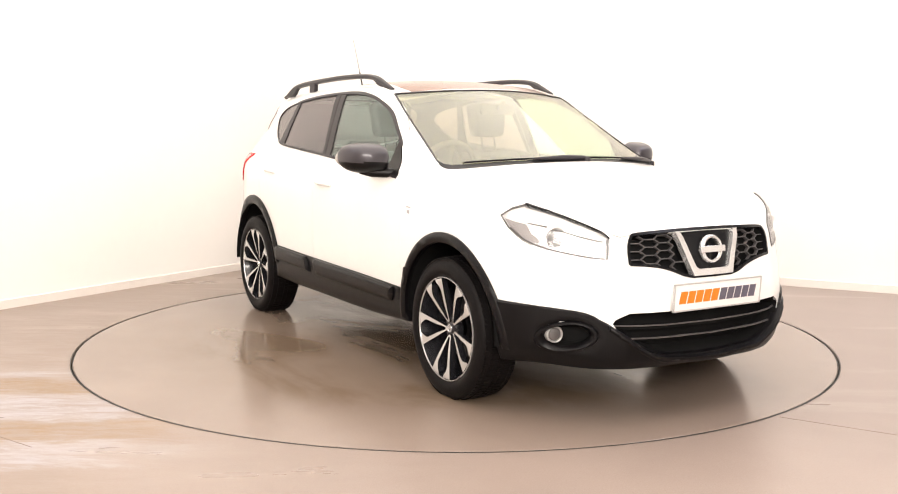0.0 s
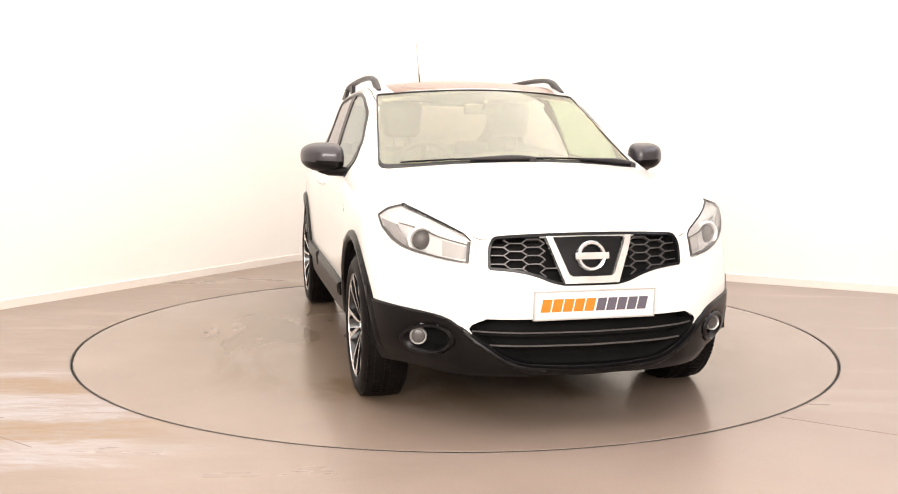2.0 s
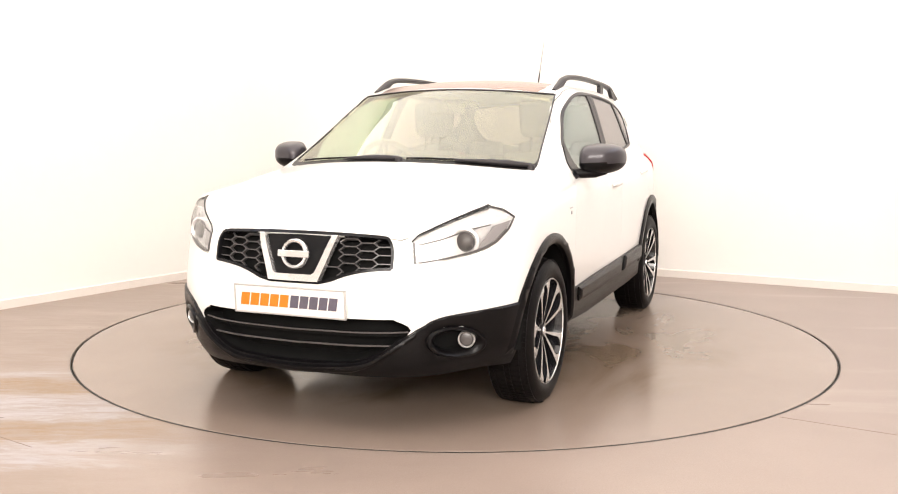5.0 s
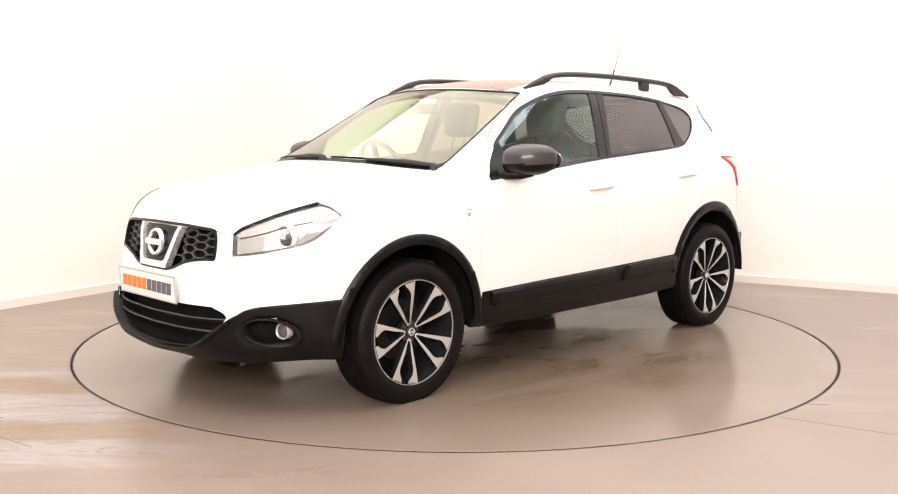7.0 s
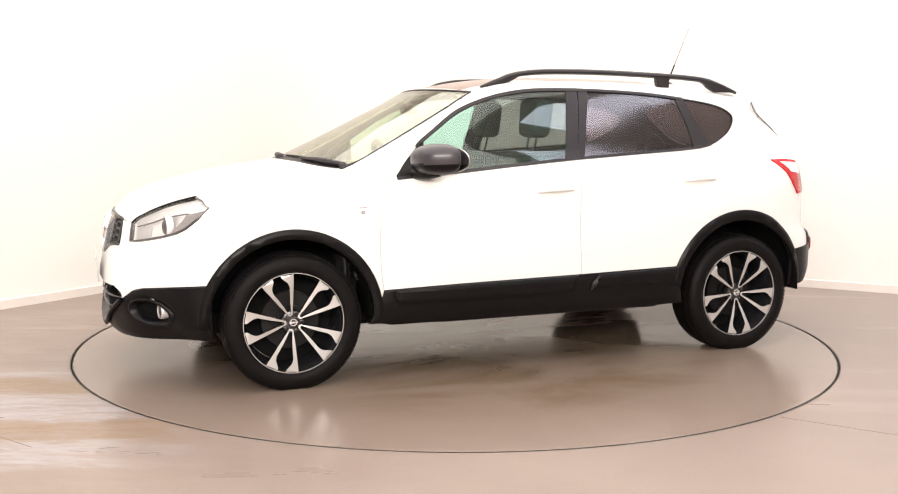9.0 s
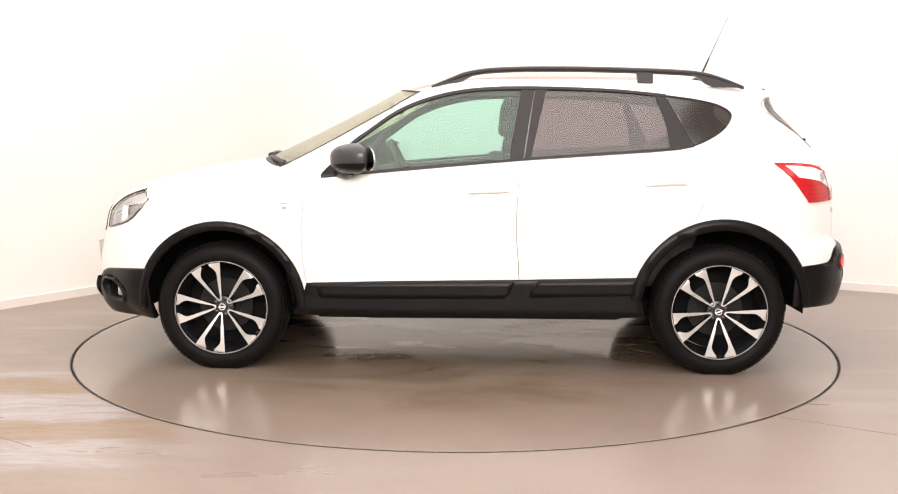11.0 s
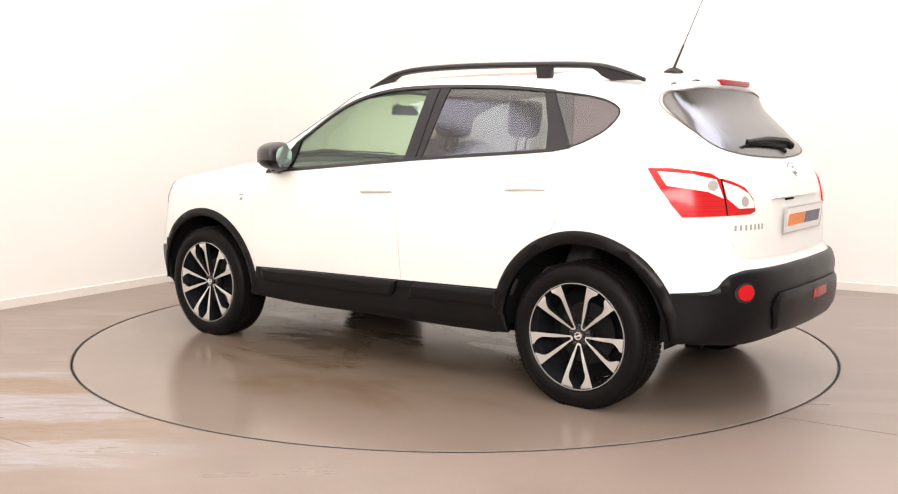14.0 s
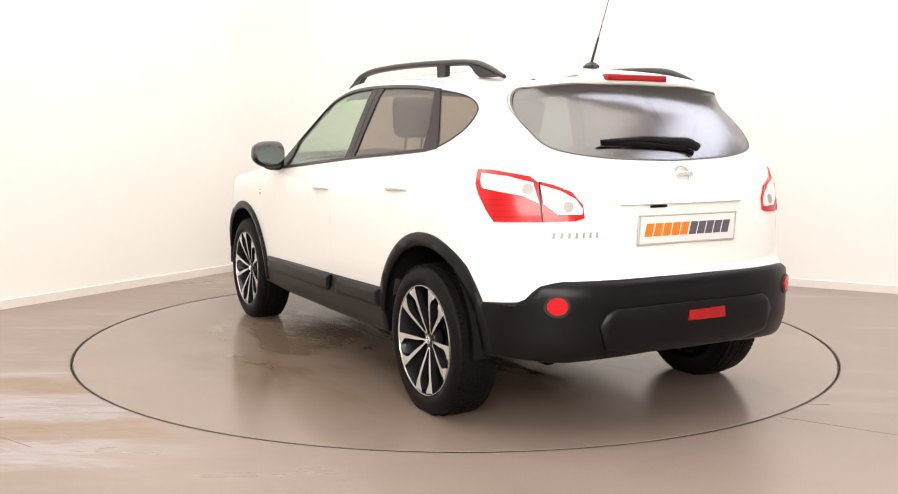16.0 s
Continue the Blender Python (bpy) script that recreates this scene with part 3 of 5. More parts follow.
SCREEN_LOW = smooth_curve([(0.93, -0.692), (0.985, -0.678), (1.03, -0.622), (1.10, -0.48), (1.17, -0.24), (1.195, 0.0), (1.17, 0.24), (1.10, 0.48), (1.03, 0.622), (0.985, 0.678), (0.93, 0.692)], 4)
WINDSCREEN = SCREEN_TOP + SCREEN_LOW
REAR_GLASS = smooth_curve([(0.0, 1.484), (0.30, 1.475), (0.50, 1.457), (0.575, 1.442), (0.607, 1.36), (0.605, 1.28), (0.575, 1.215), (0.49, 1.183), (0.30, 1.16), (0.0, 1.148)], 4)
REAR_HALF = REAR_GLASS
REAR_GLASS = REAR_GLASS + mirrored(REAR_GLASS)[1:-1]
INTAKE_HALF = smooth_curve([(0.0, 0.500), (0.40, 0.500), (0.455, 0.495), (0.512, 0.455), (0.446, 0.392), (0.352, 0.330), (0.269, 0.306), (0.15, 0.295), (0.0, 0.292)], 3)
INTAKE = INTAKE_HALF + mirrored(INTAKE_HALF)[1:-1]
GRILLE_HALF = smooth_curve([(0.426, 0.704), (0.425, 0.775), (0.408, 0.818), (0.37, 0.832), (0.18, 0.840), (0.0, 0.842)], 3)
GRILLE_FOOT = smooth_curve([(-0.426, 0.704), (-0.36, 0.700), (-0.29, 0.690), (-0.225, 0.672), (-0.17, 0.650), (-0.115, 0.638)], 3)
GRILLE = GRILLE_HALF + mirrored(GRILLE_HALF)[1:-1] + GRILLE_FOOT + mirrored(GRILLE_FOOT)[:-1]
LAMP = [(0.472, 0.720), (0.470, 0.815), (0.500, 0.842), (0.580, 0.878), (0.650, 0.906), (0.725, 0.931), (0.815, 0.955), (0.858, 0.941), (0.898, 0.906), (0.855, 0.848), (0.800, 0.800), (0.755, 0.776), (0.690, 0.756), (0.600, 0.737), (0.520, 0.724)]
TAILGATE_HALF = smooth_curve([(0.0, 0.708), (0.30, 0.709), (0.50, 0.714), (0.59, 0.728), (0.63, 0.77), (0.65, 0.89), (0.672, 1.05), (0.650, 1.20), (0.628, 1.36), (0.592, 1.452), (0.4, 1.500), (0.0, 1.508)], 3)
TAILGATE = TAILGATE_HALF + mirrored(TAILGATE_HALF)[1:-1]
BONNET_HALF = smooth_curve([(2.113, 0.0), (2.105, 0.20), (2.078, 0.38), (2.038, 0.480), (1.905, 0.558), (1.74, 0.640), (1.60, 0.705), (1.45, 0.745), (1.15, 0.765), (1.04, 0.745), (1.12, 0.50), (1.20, 0.24), (1.222, 0.0)], 3)
BONNET = BONNET_HALF + [(x, -y) for x, y in BONNET_HALF[-2:0:-1]]
ROOF_PANE = [(0.385, 0.0), (0.365, 0.25), (0.30, 0.50), (0.20, 0.515), (-0.85, 0.515), (-0.95, 0.48), (-0.95, 0.0)]
ROOF_PANE = ROOF_PANE + [(x, -y) for x, y in ROOF_PANE[-2:0:-1]]
FOG_AT = (0.660, 0.396)
FOG = disc_poly(*FOG_AT, 0.084, 0.058, turn=-0.15)


def make_body(car):
    bm = skin_solid()
    solid = bpy.data.meshes.new("solid")
    bm.to_mesh(solid)
    bm.free()
    hole = inflate(SIDE_HOLE, 0.0006)
    first = [("y", arc(cx, cz, ri + 0.022, 0, 352, 44), *span) for cx, cz, _, ri in ARCHES for span in ((0.3, 2), (-2, -0.3))]
    first += [("y", hole, 0.3, 2), ("y", hole, -2, -0.3), ("x", INTAKE, 1.7, 2.6), ("x", GRILLE, 1.7, 2.6)]
    second = [("x", inflate(TAILGATE, 0.0005), -2.6, -1.5), ("z", WINDSCREEN, 1.0, 2.0), ("z", ROOF_PANE, 1.2, 2.0)]
    third = [("z", inflate(BONNET, 0.0008), 0.80, 1.5)]
    seen = [(float(p[1]), float(p[2])) for p in cast("nose_strip", LAMP)]
    fourth = [("x", seen, 1.3, 2.6), ("x", mirrored(seen), 1.3, 2.6)]
    bm = carve(solid, [first, second, third, fourth])
    bpy.data.meshes.remove(solid)
    bmesh.ops.delete(bm, geom=[f for f in bm.faces if f.calc_center_median().z < (0.43 if f.calc_center_median().x < 1.8 or abs(f.calc_center_median().y) < 0.60 else 0.462)], context="FACES")
    shell(bm, 0.012, lined=True)
    part("body", bm, PAINT, car, "white painted body shell", lining=TRIM)
    bonnet = panel("bonnet", "top", inflate(BONNET, -0.0005), PAINT, car, 0.012, 0.0, "", 0.06)
    for side, sign in (("side", 1), ("rightside", -1)):
        door = panel("front_door", side, inflate(FRONT_DOOR, -0.0015), PAINT, car, 0.012, 0.0, "", 0.035, lining=TRIM)
        panel("window_pane", side, FRONT_GLASS, CLEAR, door, 0.004, -0.004, "clear green-tinted side window", 0.05)
        panel("window_seal", side, ribbon(TOP_LINE[7:], 0.016), SATIN, door, 0.012, 0.004, "", 0.05)
        panel("waist_trim", side, ribbon(BELT_F, 0.014), SATIN, door, 0.012, 0.006, "", 0.05)
        panel("pillar_trim", side, [(-0.276, 1.495), (-0.345, 1.497), (-0.286, 1.13), (-0.212, 1.123)], SATIN, door, 0.012, 0.001, "satin black pillar trim", 0.06)
        panel("sail_panel", side, [(0.775, 1.036), (0.76, 1.062), (0.70, 1.126), (0.622, 1.205), (0.598, 1.215), (0.602, 1.05)], PLASTIC, door, 0.015, 0.005, "", 0.04)
        make_handle(door, side, 0.006, -0.212, 0.953, 0.962)
        rear = panel("rear_door", side, inflate(REAR_DOOR, -0.0015), PAINT, car, 0.012, 0.0, "", 0.035, lining=TRIM)
        panel("door_frame", side, inflate(REAR_FRAME, -0.0022), PAINT, rear, 0.012, 0.0, "", 0.05, lining=TRIM)
        panel("window_pane", side, REAR_SIDE_GLASS, PRIVACY, rear, 0.004, -0.004, "dark privacy glass", 0.05)
        panel("window_seal", side, ribbon(TOP_MID, 0.014), SATIN, rear, 0.012, 0.004, "", 0.05)
        panel("waist_trim", side, ribbon(BELT_R, 0.014), SATIN, rear, 0.012, 0.006, "", 0.05)
        panel("pillar_trim", side, [(-0.352, 1.497), (-0.412, 1.496), (-0.325, 1.133), (-0.293, 1.130)], SATIN, rear, 0.012, 0.001, "satin black pillar trim", 0.06)
        panel("rear_pillar_trim", side, [(-0.99, 1.462), (-1.043, 1.458), (-1.175, 1.21), (-1.155, 1.197), (-1.06, 1.188), (-1.045, 1.30)], SATIN, rear, 0.012, 0.001, "", 0.06)
        make_handle(rear, side, -0.915, -1.131, 0.996, 1.004)
        panel("quarter_window", side, QUARTER, PRIVACY, car, 0.004, -0.002, "dark rear quarter window", 0.05)
        panel("quarter_trim", side, ribbon(TOP_REAR, 0.007), SATIN, car, 0.010, 0.003, "", 0.05)
    pane = panel("windscreen", "top", WINDSCREEN, SCREEN, car, 0.005, -0.001, "clear laminated windscreen", 0.08)
    panel("screen_surround", "top", ribbon(SCREEN_TOP, 0.012), SATIN, pane, 0.008, 0.003, "", 0.08)
    for s in (1, -1):
        panel("screen_edge", "top", ribbon([(0.275, s * 0.596), (0.50, s * 0.632), (0.75, s * 0.668), (0.94, s * 0.698)], 0.009), SATIN, pane, 0.008, 0.003, "", 0.06)
    cowl = [(x + 0.035, y * 1.02) for x, y in SCREEN_LOW] + [(x - 0.004, y) for x, y in SCREEN_LOW[::-1]]
    panel("cowl", "top", cowl, PLASTIC, car, 0.02, 0.002, "black plastic scuttle below the windscreen", 0.06)
    panel("roof_glass", "top", inflate(ROOF_PANE, -0.003), ROOF_GLASS, car, 0.01, -0.002, "dark panoramic roof glass, ceiling reflection put into its brown", 0.08)
    return bonnet


def make_handle(door, side, x0, x1, z0, z1):
    """Pull handle bowed off the door skin, with its recess."""
    ends = cast(side, [(x0, z0), ((x0 + x1) / 2, (z0 + z1) / 2), (x1, z1)])
    nn = normal(ends)
    a, m, b = (Vector(p) + Vector(n) * d for p, n, d in zip(ends, nn, (0.002, 0.020, 0.002)))
    q1, q2 = a.lerp(m, 0.62) + Vector(nn[1]) * 0.010, b.lerp(m, 0.62) + Vector(nn[1]) * 0.010
    bm = bmesh.new()
    tube(bm, [a, q1, m, q2, b], [0.009, 0.012, 0.012, 0.012, 0.009], 10)
    for v in bm.verts:
        v.co.z = z0 + (v.co.z - z0) * 1.05
    part("door_handle", bm, PAINT, door)


def make_cladding(car):
    for side in ("side", "rightside"):
        for cx, cz, ro, ri in ARCHES:
            front = cx > 0
            a0, a1 = (-4, 184) if front else (6, 179)
            poly = arc(cx, cz, ro, a0, a1, 36) + arc(cx, cz, ri, a1, a0, 36)
            panel("arch_trim", side, poly, PLASTIC, car, 0.034, 0.018, "black grained plastic wheel arch trim", 0.08, edge=0.014)
        sill = [(0.93, 0.30), (0.87, 0.42), (0.855, 0.472), (0.45, 0.484), (-0.26, 0.498), (-0.90, 0.514), (-0.91, 0.40), (-0.93, 0.30), (-0.60, 0.288), (0.50, 0.284)]
        panel("sill_trim", side, sill, PLASTIC, car, 0.03, 0.008, "black grained plastic sill trim", 0.06, edge=0.008)
        panel("door_strip", side, [(0.80, 0.425), (0.80, 0.468), (0.45, 0.480), (-0.245, 0.494), (-0.225, 0.43), (-0.19, 0.398), (0.45, 0.392), (0.78, 0.392)], PLASTIC, car, 0.03, 0.030, "", 0.04, edge=0.016)
        panel("door_strip", side, [(-0.33, 0.450), (-0.37, 0.494), (-0.88, 0.508), (-0.875, 0.42), (-0.32, 0.405)], PLASTIC, car, 0.03, 0.030, "", 0.04, edge=0.016)
    edge = [(64.5, 0.538), (58, 0.533), (52.2, 0.525), (46.1, 0.516), (42, 0.509), (39.8, 0.502), (37.5, 0.489), (35.9, 0.472), (34, 0.457), (31, 0.424), (28.2, 0.394), (25.5, 0.361), (22.5, 0.332), (20, 0.317), (17.4, 0.308), (11, 0.299), (4.8, 0.294)]
    low = [(64.5, 0.262), (52, 0.254), (40, 0.248), (24, 0.248), (8, 0.249)]
    poly = edge + mirrored(edge) + [(-b, z) for b, z in low] + low[::-1]
    bm = sheet("nose", poly, 0.016, ustep=1.4)
    bmesh.ops.inset_region(bm, faces=bm.faces[:], thickness=0.008, use_boundary=True, use_even_offset=False)
    cu, cv = FOG_AT

    def in_fog(c):
        return c.x > 1.6 and ((abs(c.y) - cu) / 0.088) ** 2 + ((c.z - cv) / 0.062) ** 2 < 1
    bmesh.ops.delete(bm, geom=[f for f in bm.faces if in_fog(f.calc_center_median())], context="FACES")
    shell(bm, 0.03, 0.010, False, 0.008)
    part("front_bumper_trim", bm, PLASTIC, car, "black grained plastic lower front bumper")
    lip = [(33.8, 0.441), (31, 0.412), (28.2, 0.382), (25.5, 0.349), (22.5, 0.320), (20, 0.305), (17.4, 0.296), (11, 0.287), (4.8, 0.282), (0, 0.281)]
    lip = lip + [(-b, z) for b, z in lip[-2::-1]]
    panel("intake_lip", "nose", [(b, z + 0.010) for b, z in lip] + [(b, z - 0.012) for b, z in lip[::-1]], PLASTIC, car, 0.03, 0.030, "", 0.03, ustep=3.0, edge=0.007)
    edge = [(63.8, 0.569), (58.5, 0.578), (51.5, 0.588), (49.6, 0.603), (48.2, 0.630), (46.2, 0.655), (43, 0.667), (40.8, 0.672), (28, 0.672), (12, 0.674)]
    low = [(63.8, 0.355), (55, 0.352), (40, 0.340), (27, 0.352), (12, 0.364)]
    rear = panel("rear_bumper_trim", "stern", edge + mirrored(edge) + [(-b, z) for b, z in low] + low[::-1], PLASTIC, car, 0.03, 0.012, "black grained plastic rear bumper", 0.035, ustep=3.0, edge=0.012)
    ins = [(0.475, 0.49), (0.445, 0.54), (0.41, 0.560), (0.0, 0.566)]
    ins = ins + mirrored(ins)[1:] + [(-0.44, 0.40), (-0.30, 0.375), (0.30, 0.375), (0.44, 0.40)]
    panel("bumper_insert", "rear", ins, PLASTIC, rear, 0.016, 0.030, "", 0.05, edge=0.012)
    panel("fog_lamp", "rear", [(0.055, 0.490), (0.050, 0.533), (-0.150, 0.535), (-0.154, 0.488)], RED_DEEP, rear, 0.01, 0.034, "red rear fog lamp", 0.05)
    for s in (1, -1):
        ring = panel("reflector_bezel", "rear", disc_poly(s * 0.632, 0.577, 0.044, 0.044), SATIN, rear, 0.01, 0.017)
        panel("reflector", "rear", disc_poly(s * 0.632, 0.579, 0.034, 0.034), RED, ring, 0.01, 0.022, "round red reflector")


def make_plate(name, parent, x, z, tilt, facing):
    """Plate with a two-tone row of letter bars; facing 1 is forwards."""
    plate = new(name, None)
    plate.parent = parent
    plate.matrix_basis = pose(x, 0, z, 0, 0, 90 if facing > 0 else -90) @ pose(0, 0, 0, tilt, 0, 0)
    bm = bmesh.new()
    box(bm, -0.262, 0.262, -0.003, 0.004, -0.056, 0.056, 0.002)
    part("plate_sheet", bm, PLATE, plate, "white dealer plate")
    bm = bmesh.new()
    for a, b, c, d in ((-0.268, 0.268, 0.056, 0.062), (-0.268, 0.268, -0.062, -0.056), (-0.268, -0.262, -0.062, 0.062), (0.262, 0.268, -0.062, 0.062)):
        box(bm, a, b, -0.005, 0.005, c, d, 0.001)
    part("plate_surround", bm, BADGE, plate)

    for first, width, mat, label in ((-0.238, 0.238, ORANGE, "slanted orange print bar"), (0.003, 0.228, PRINT_GREY, "slanted grey print bar")):
        step = width / 5
        for i in range(5):
            x0, w = first + i * step, step * 0.86
            bm = bmesh.new()
            prism("y", [(x0, -0.027), (x0 + w, -0.027), (x0 + w + 0.010, 0.027), (x0 + 0.010, 0.027)], -0.0045, -0.002, bm)
            part("print_bar", bm, mat, plate, label, 0)
    return plate


def emblem(parent, centre, direction, r, name="emblem"):
    """Chrome ring crossed by a flat bar."""
    m = Matrix.Translation(centre) @ Vector(direction).to_track_quat("Z", "Y").to_matrix().to_4x4()
    bm = bmesh.new()
    lathe(bm, [(r * 0.74, 0), (r * 0.78, 0.008), (r * 0.92, 0.010), (r, 0.003), (r, -0.01)], 40, m)
    before = len(bm.verts)
    box(bm, -r * 1.16, r * 1.16, -r * 0.22, r * 0.22, 0.004, 0.014, 0.002)
    bm.verts.ensure_lookup_table()
    for v in bm.verts[before:]:
        v.co = m @ v.co
    return part(name, bm, CHROME, parent, "chrome ring and bar emblem")


def make_front(car):
    # upper grille
    g = tray("grille", "front", GRILLE, 0.06, DARK, car, "black honeycomb grille", 0.05)
    panel("grille_top_edge", "front", ribbon(GRILLE_HALF + mirrored(GRILLE_HALF)[1:], 0.011), GLOSS_BLACK, g, 0.02, 0.004, "", 0.05)
    panel("grille_low_edge", "front", ribbon(GRILLE_FOOT + mirrored(GRILLE_FOOT), 0.012), GLOSS_BLACK, g, 0.02, 0.004, "", 0.05)
    # honeycomb: rows of flat bars with zigzag links
    def inside(y, z):
        n, hit = len(GRILLE), False
        for i in range(n):
            (y0, z0), (y1, z1) = GRILLE[i], GRILLE[(i + 1) % n]
            if (z0 > z) != (z1 > z) and y < y0 + (z - z0) * (y1 - y0) / (z1 - z0):
                hit = not hit
        return hit
    W, H, P = 0.052, 0.0175, 0.024
    for k in (1, -1):
        for col in range(5):
            for row in range(7):
                cy, cz = 0.165 + col * (W + P), 0.690 + row * 2 * H + (H if col % 2 else 0)
                ring = [(cy - W / 2, cz + H), (cy + W / 2, cz + H), (cy + W / 2 + P, cz), (cy + W / 2, cz - H)]
                for a, b in zip(ring, ring[1:]):
                    my, mz = (a[0] + b[0]) / 2, (a[1] + b[1]) / 2
                    vee_edge = 0.115 + 0.40 * (mz - 0.637) + 0.01
                    if my > vee_edge and all(inside(*q) for q in (a, b, (my, mz))):
                        panel("grille_bar", "front", ribbon([(k * a[0], a[1]), (k * b[0], b[1])], 0.0042), MESH_GREY, g, 0.016, -0.014, "", 0.06)
    # centre: black field with a chrome V
    field = [(-0.155, 0.838), (0.155, 0.838), (0.085, 0.655), (-0.085, 0.655)]
    panel("grille_centre", "front", field, GLOSS_BLACK, g, 0.01, -0.004, "", 0.05)
    vee = [(-0.190, 0.830), (-0.163, 0.830), (-0.100, 0.678), (-0.085, 0.668), (0.085, 0.668), (0.100, 0.678), (0.163, 0.830), (0.190, 0.830), (0.118, 0.640), (-0.118, 0.640)]
    panel("chrome_vee", "front", vee, CHROME, g, 0.03, 0.014, "chrome V-shaped grille strip", 0.03)
    p = Vector(cast("front", [(0, 0.754)])[0]) + Vector((0.012, 0, 0))
    emblem(g, p, (1, 0, 0.12), 0.064)
    # lower intake
    t = tray("lower_intake", "front", INTAKE, 0.09, DARK, car, "dark lower air intake with slats", 0.06)
    for z, w, mat in ((0.448, 0.505, BEZEL), (0.388, 0.435, BEZEL)):
        line = [(-w, z - 0.004), (-w * 0.5, z - 0.008), (0, z - 0.010), (w * 0.5, z - 0.008), (w, z - 0.004)]
        panel("intake_slat", "front", ribbon(line, 0.005), mat, t, 0.008, -0.016, "thin grey slat", 0.06)
        panel("intake_vane", "front", ribbon([(u * 0.97, v - 0.014) for u, v in line], 0.012), DARK, t, 0.008, -0.04, "", 0.06)
    make_plate("front_plate", car, 2.203, 0.559, 4, 1)
    for k in (1, -1):
        lamp = LAMP if k > 0 else mirrored(LAMP)
        h = tray("headlight", "nose_strip", lamp, 0.034, SILVER, car, "clear-lensed headlight with bright reflector", 0.035)
        panel("lens", "nose_strip", lamp, LENS, h, 0.003, 0.0, "clear headlight lens", 0.035)

        def strip(name, pts, w, mat, thick, off, label=""):
            panel(name, "nose_strip", ribbon([(k * u, v) for u, v in pts], w), mat, h, thick, off, label, 0.04)

        def plate_in(name, pts, mat, off, label=""):
            panel(name, "nose_strip", [(k * u, v) for u, v in pts], mat, h, 0.006, off, label, 0.04)
        strip("brow", LAMP[1:7], 0.0045, GLOSS_BLACK, 0.02, 0.003)
        deep, thin = inflate(LAMP, -0.008), inflate(LAMP, -0.003)
        strip("bezel", [deep[i] for i in (1, 0, 14, 13, 12, 11, 10, 9)], 0.008, BEZEL, 0.02, 0.003)
        strip("tip_edge", [thin[i] for i in (9, 8, 7, 6)], 0.003, BEZEL, 0.012, 0.0015)
        plate_in("indicator", ((0.715, 0.770), (0.755, 0.784), (0.795, 0.806), (0.848, 0.852), (0.880, 0.895), (0.838, 0.884), (0.791, 0.872), (0.775, 0.845), (0.742, 0.808)), LENS_GREY, -0.010, "grey side indicator")
        plate_in("high_beam", ((0.492, 0.740), (0.490, 0.794), (0.592, 0.816), (0.588, 0.752)), LAMP_GREY, -0.030, "square high beam reflector")
        plate_in("divider", ((0.490, 0.806), (0.600, 0.832), (0.700, 0.866), (0.790, 0.884), (0.790, 0.879), (0.700, 0.859), (0.600, 0.826), (0.490, 0.801)), BEZEL, -0.022)
        c = Vector(cast("front", [(k * 0.668, 0.806)])[0])
        bm = bmesh.new()
        m = Matrix.Translation(c + Vector((-0.038, 0, 0))) @ Vector((1, k * 0.15, 0)).to_track_quat("Z", "Y").to_matrix().to_4x4()
        lathe(bm, [(0.060, -0.02), (0.060, 0.004), (0.052, 0.012), (0.044, 0.004), (0.042, -0.01)], 32, m)
        ring = part("projector_ring", bm, SILVER, h, "chrome projector ring")
        bm = bmesh.new()
        r = lathe(bm, [(0.041, 0.0), (0.036, 0.010), (0.026, 0.017), (0.012, 0.021), (0.003, 0.022)], 28, m)
        bm.faces.new(r[-1])
        part("projector", bm, BEZEL, ring, "grey projector eye")
        fog = FOG if k > 0 else mirrored(FOG)
        def oval(f):
            return [((u - k * FOG_AT[0]) * f + k * FOG_AT[0], (v - FOG_AT[1]) * f + FOG_AT[1]) for u, v in fog]
        bm = bmesh.new()
        lines = [(cast("front", oval(f)), d) for f, d in ((1.17, 0.008), (1.10, 0.017), (1.0, 0.018), (0.90, 0.010), (0.80, -0.012))]
        loops = [[bm.verts.new(Vector(p) + Vector(n) * d) for p, n in zip(ps, normal(ps))] for ps, d in lines]
        for p, q in zip(loops, loops[1:]):
            for i in range(len(p)):
                j = (i + 1) % len(p)
                bm.faces.new((p[i], p[j], q[j], q[i]))
        bmesh.ops.recalc_face_normals(bm, faces=bm.faces)
        bowl = part("fog_bezel", bm, PLASTIC, car, "dark oval fog lamp recess")
        tray("fog_bowl", "front", oval(0.86), 0.045, DARK, bowl, "", 0.03, -0.004)
        spot = cast("front", [(k * 0.690, 0.399)])
        m = Matrix.Translation(Vector(spot[0]) + Vector((-0.020, 0, 0))) @ Vector((1, k * 0.25, 0)).to_track_quat("Z", "Y").to_matrix().to_4x4()
        bm = bmesh.new()
        lathe(bm, [(0.037, -0.03), (0.037, 0.010), (0.034, 0.014), (0.030, 0.010), (0.029, 0.0)], 28, m)
        part("fog_ring", bm, BADGE, bowl, "bright fog lamp ring")
        bm = bmesh.new()
        r = lathe(bm, [(0.030, 0.0), (0.026, 0.007), (0.014, 0.011), (0.004, 0.012)], 28, m)
        bm.faces.new(r[-1])
        part("fog_lamp", bm, BEZEL, bowl, "round clear fog lamp")
        bm = sheet("side" if k > 0 else "rightside", [(0.975, 0.860), (0.975, 0.876), (0.955, 0.877), (0.955, 0.861)], 0.05)
        shell(bm, 0.003, 0.003)
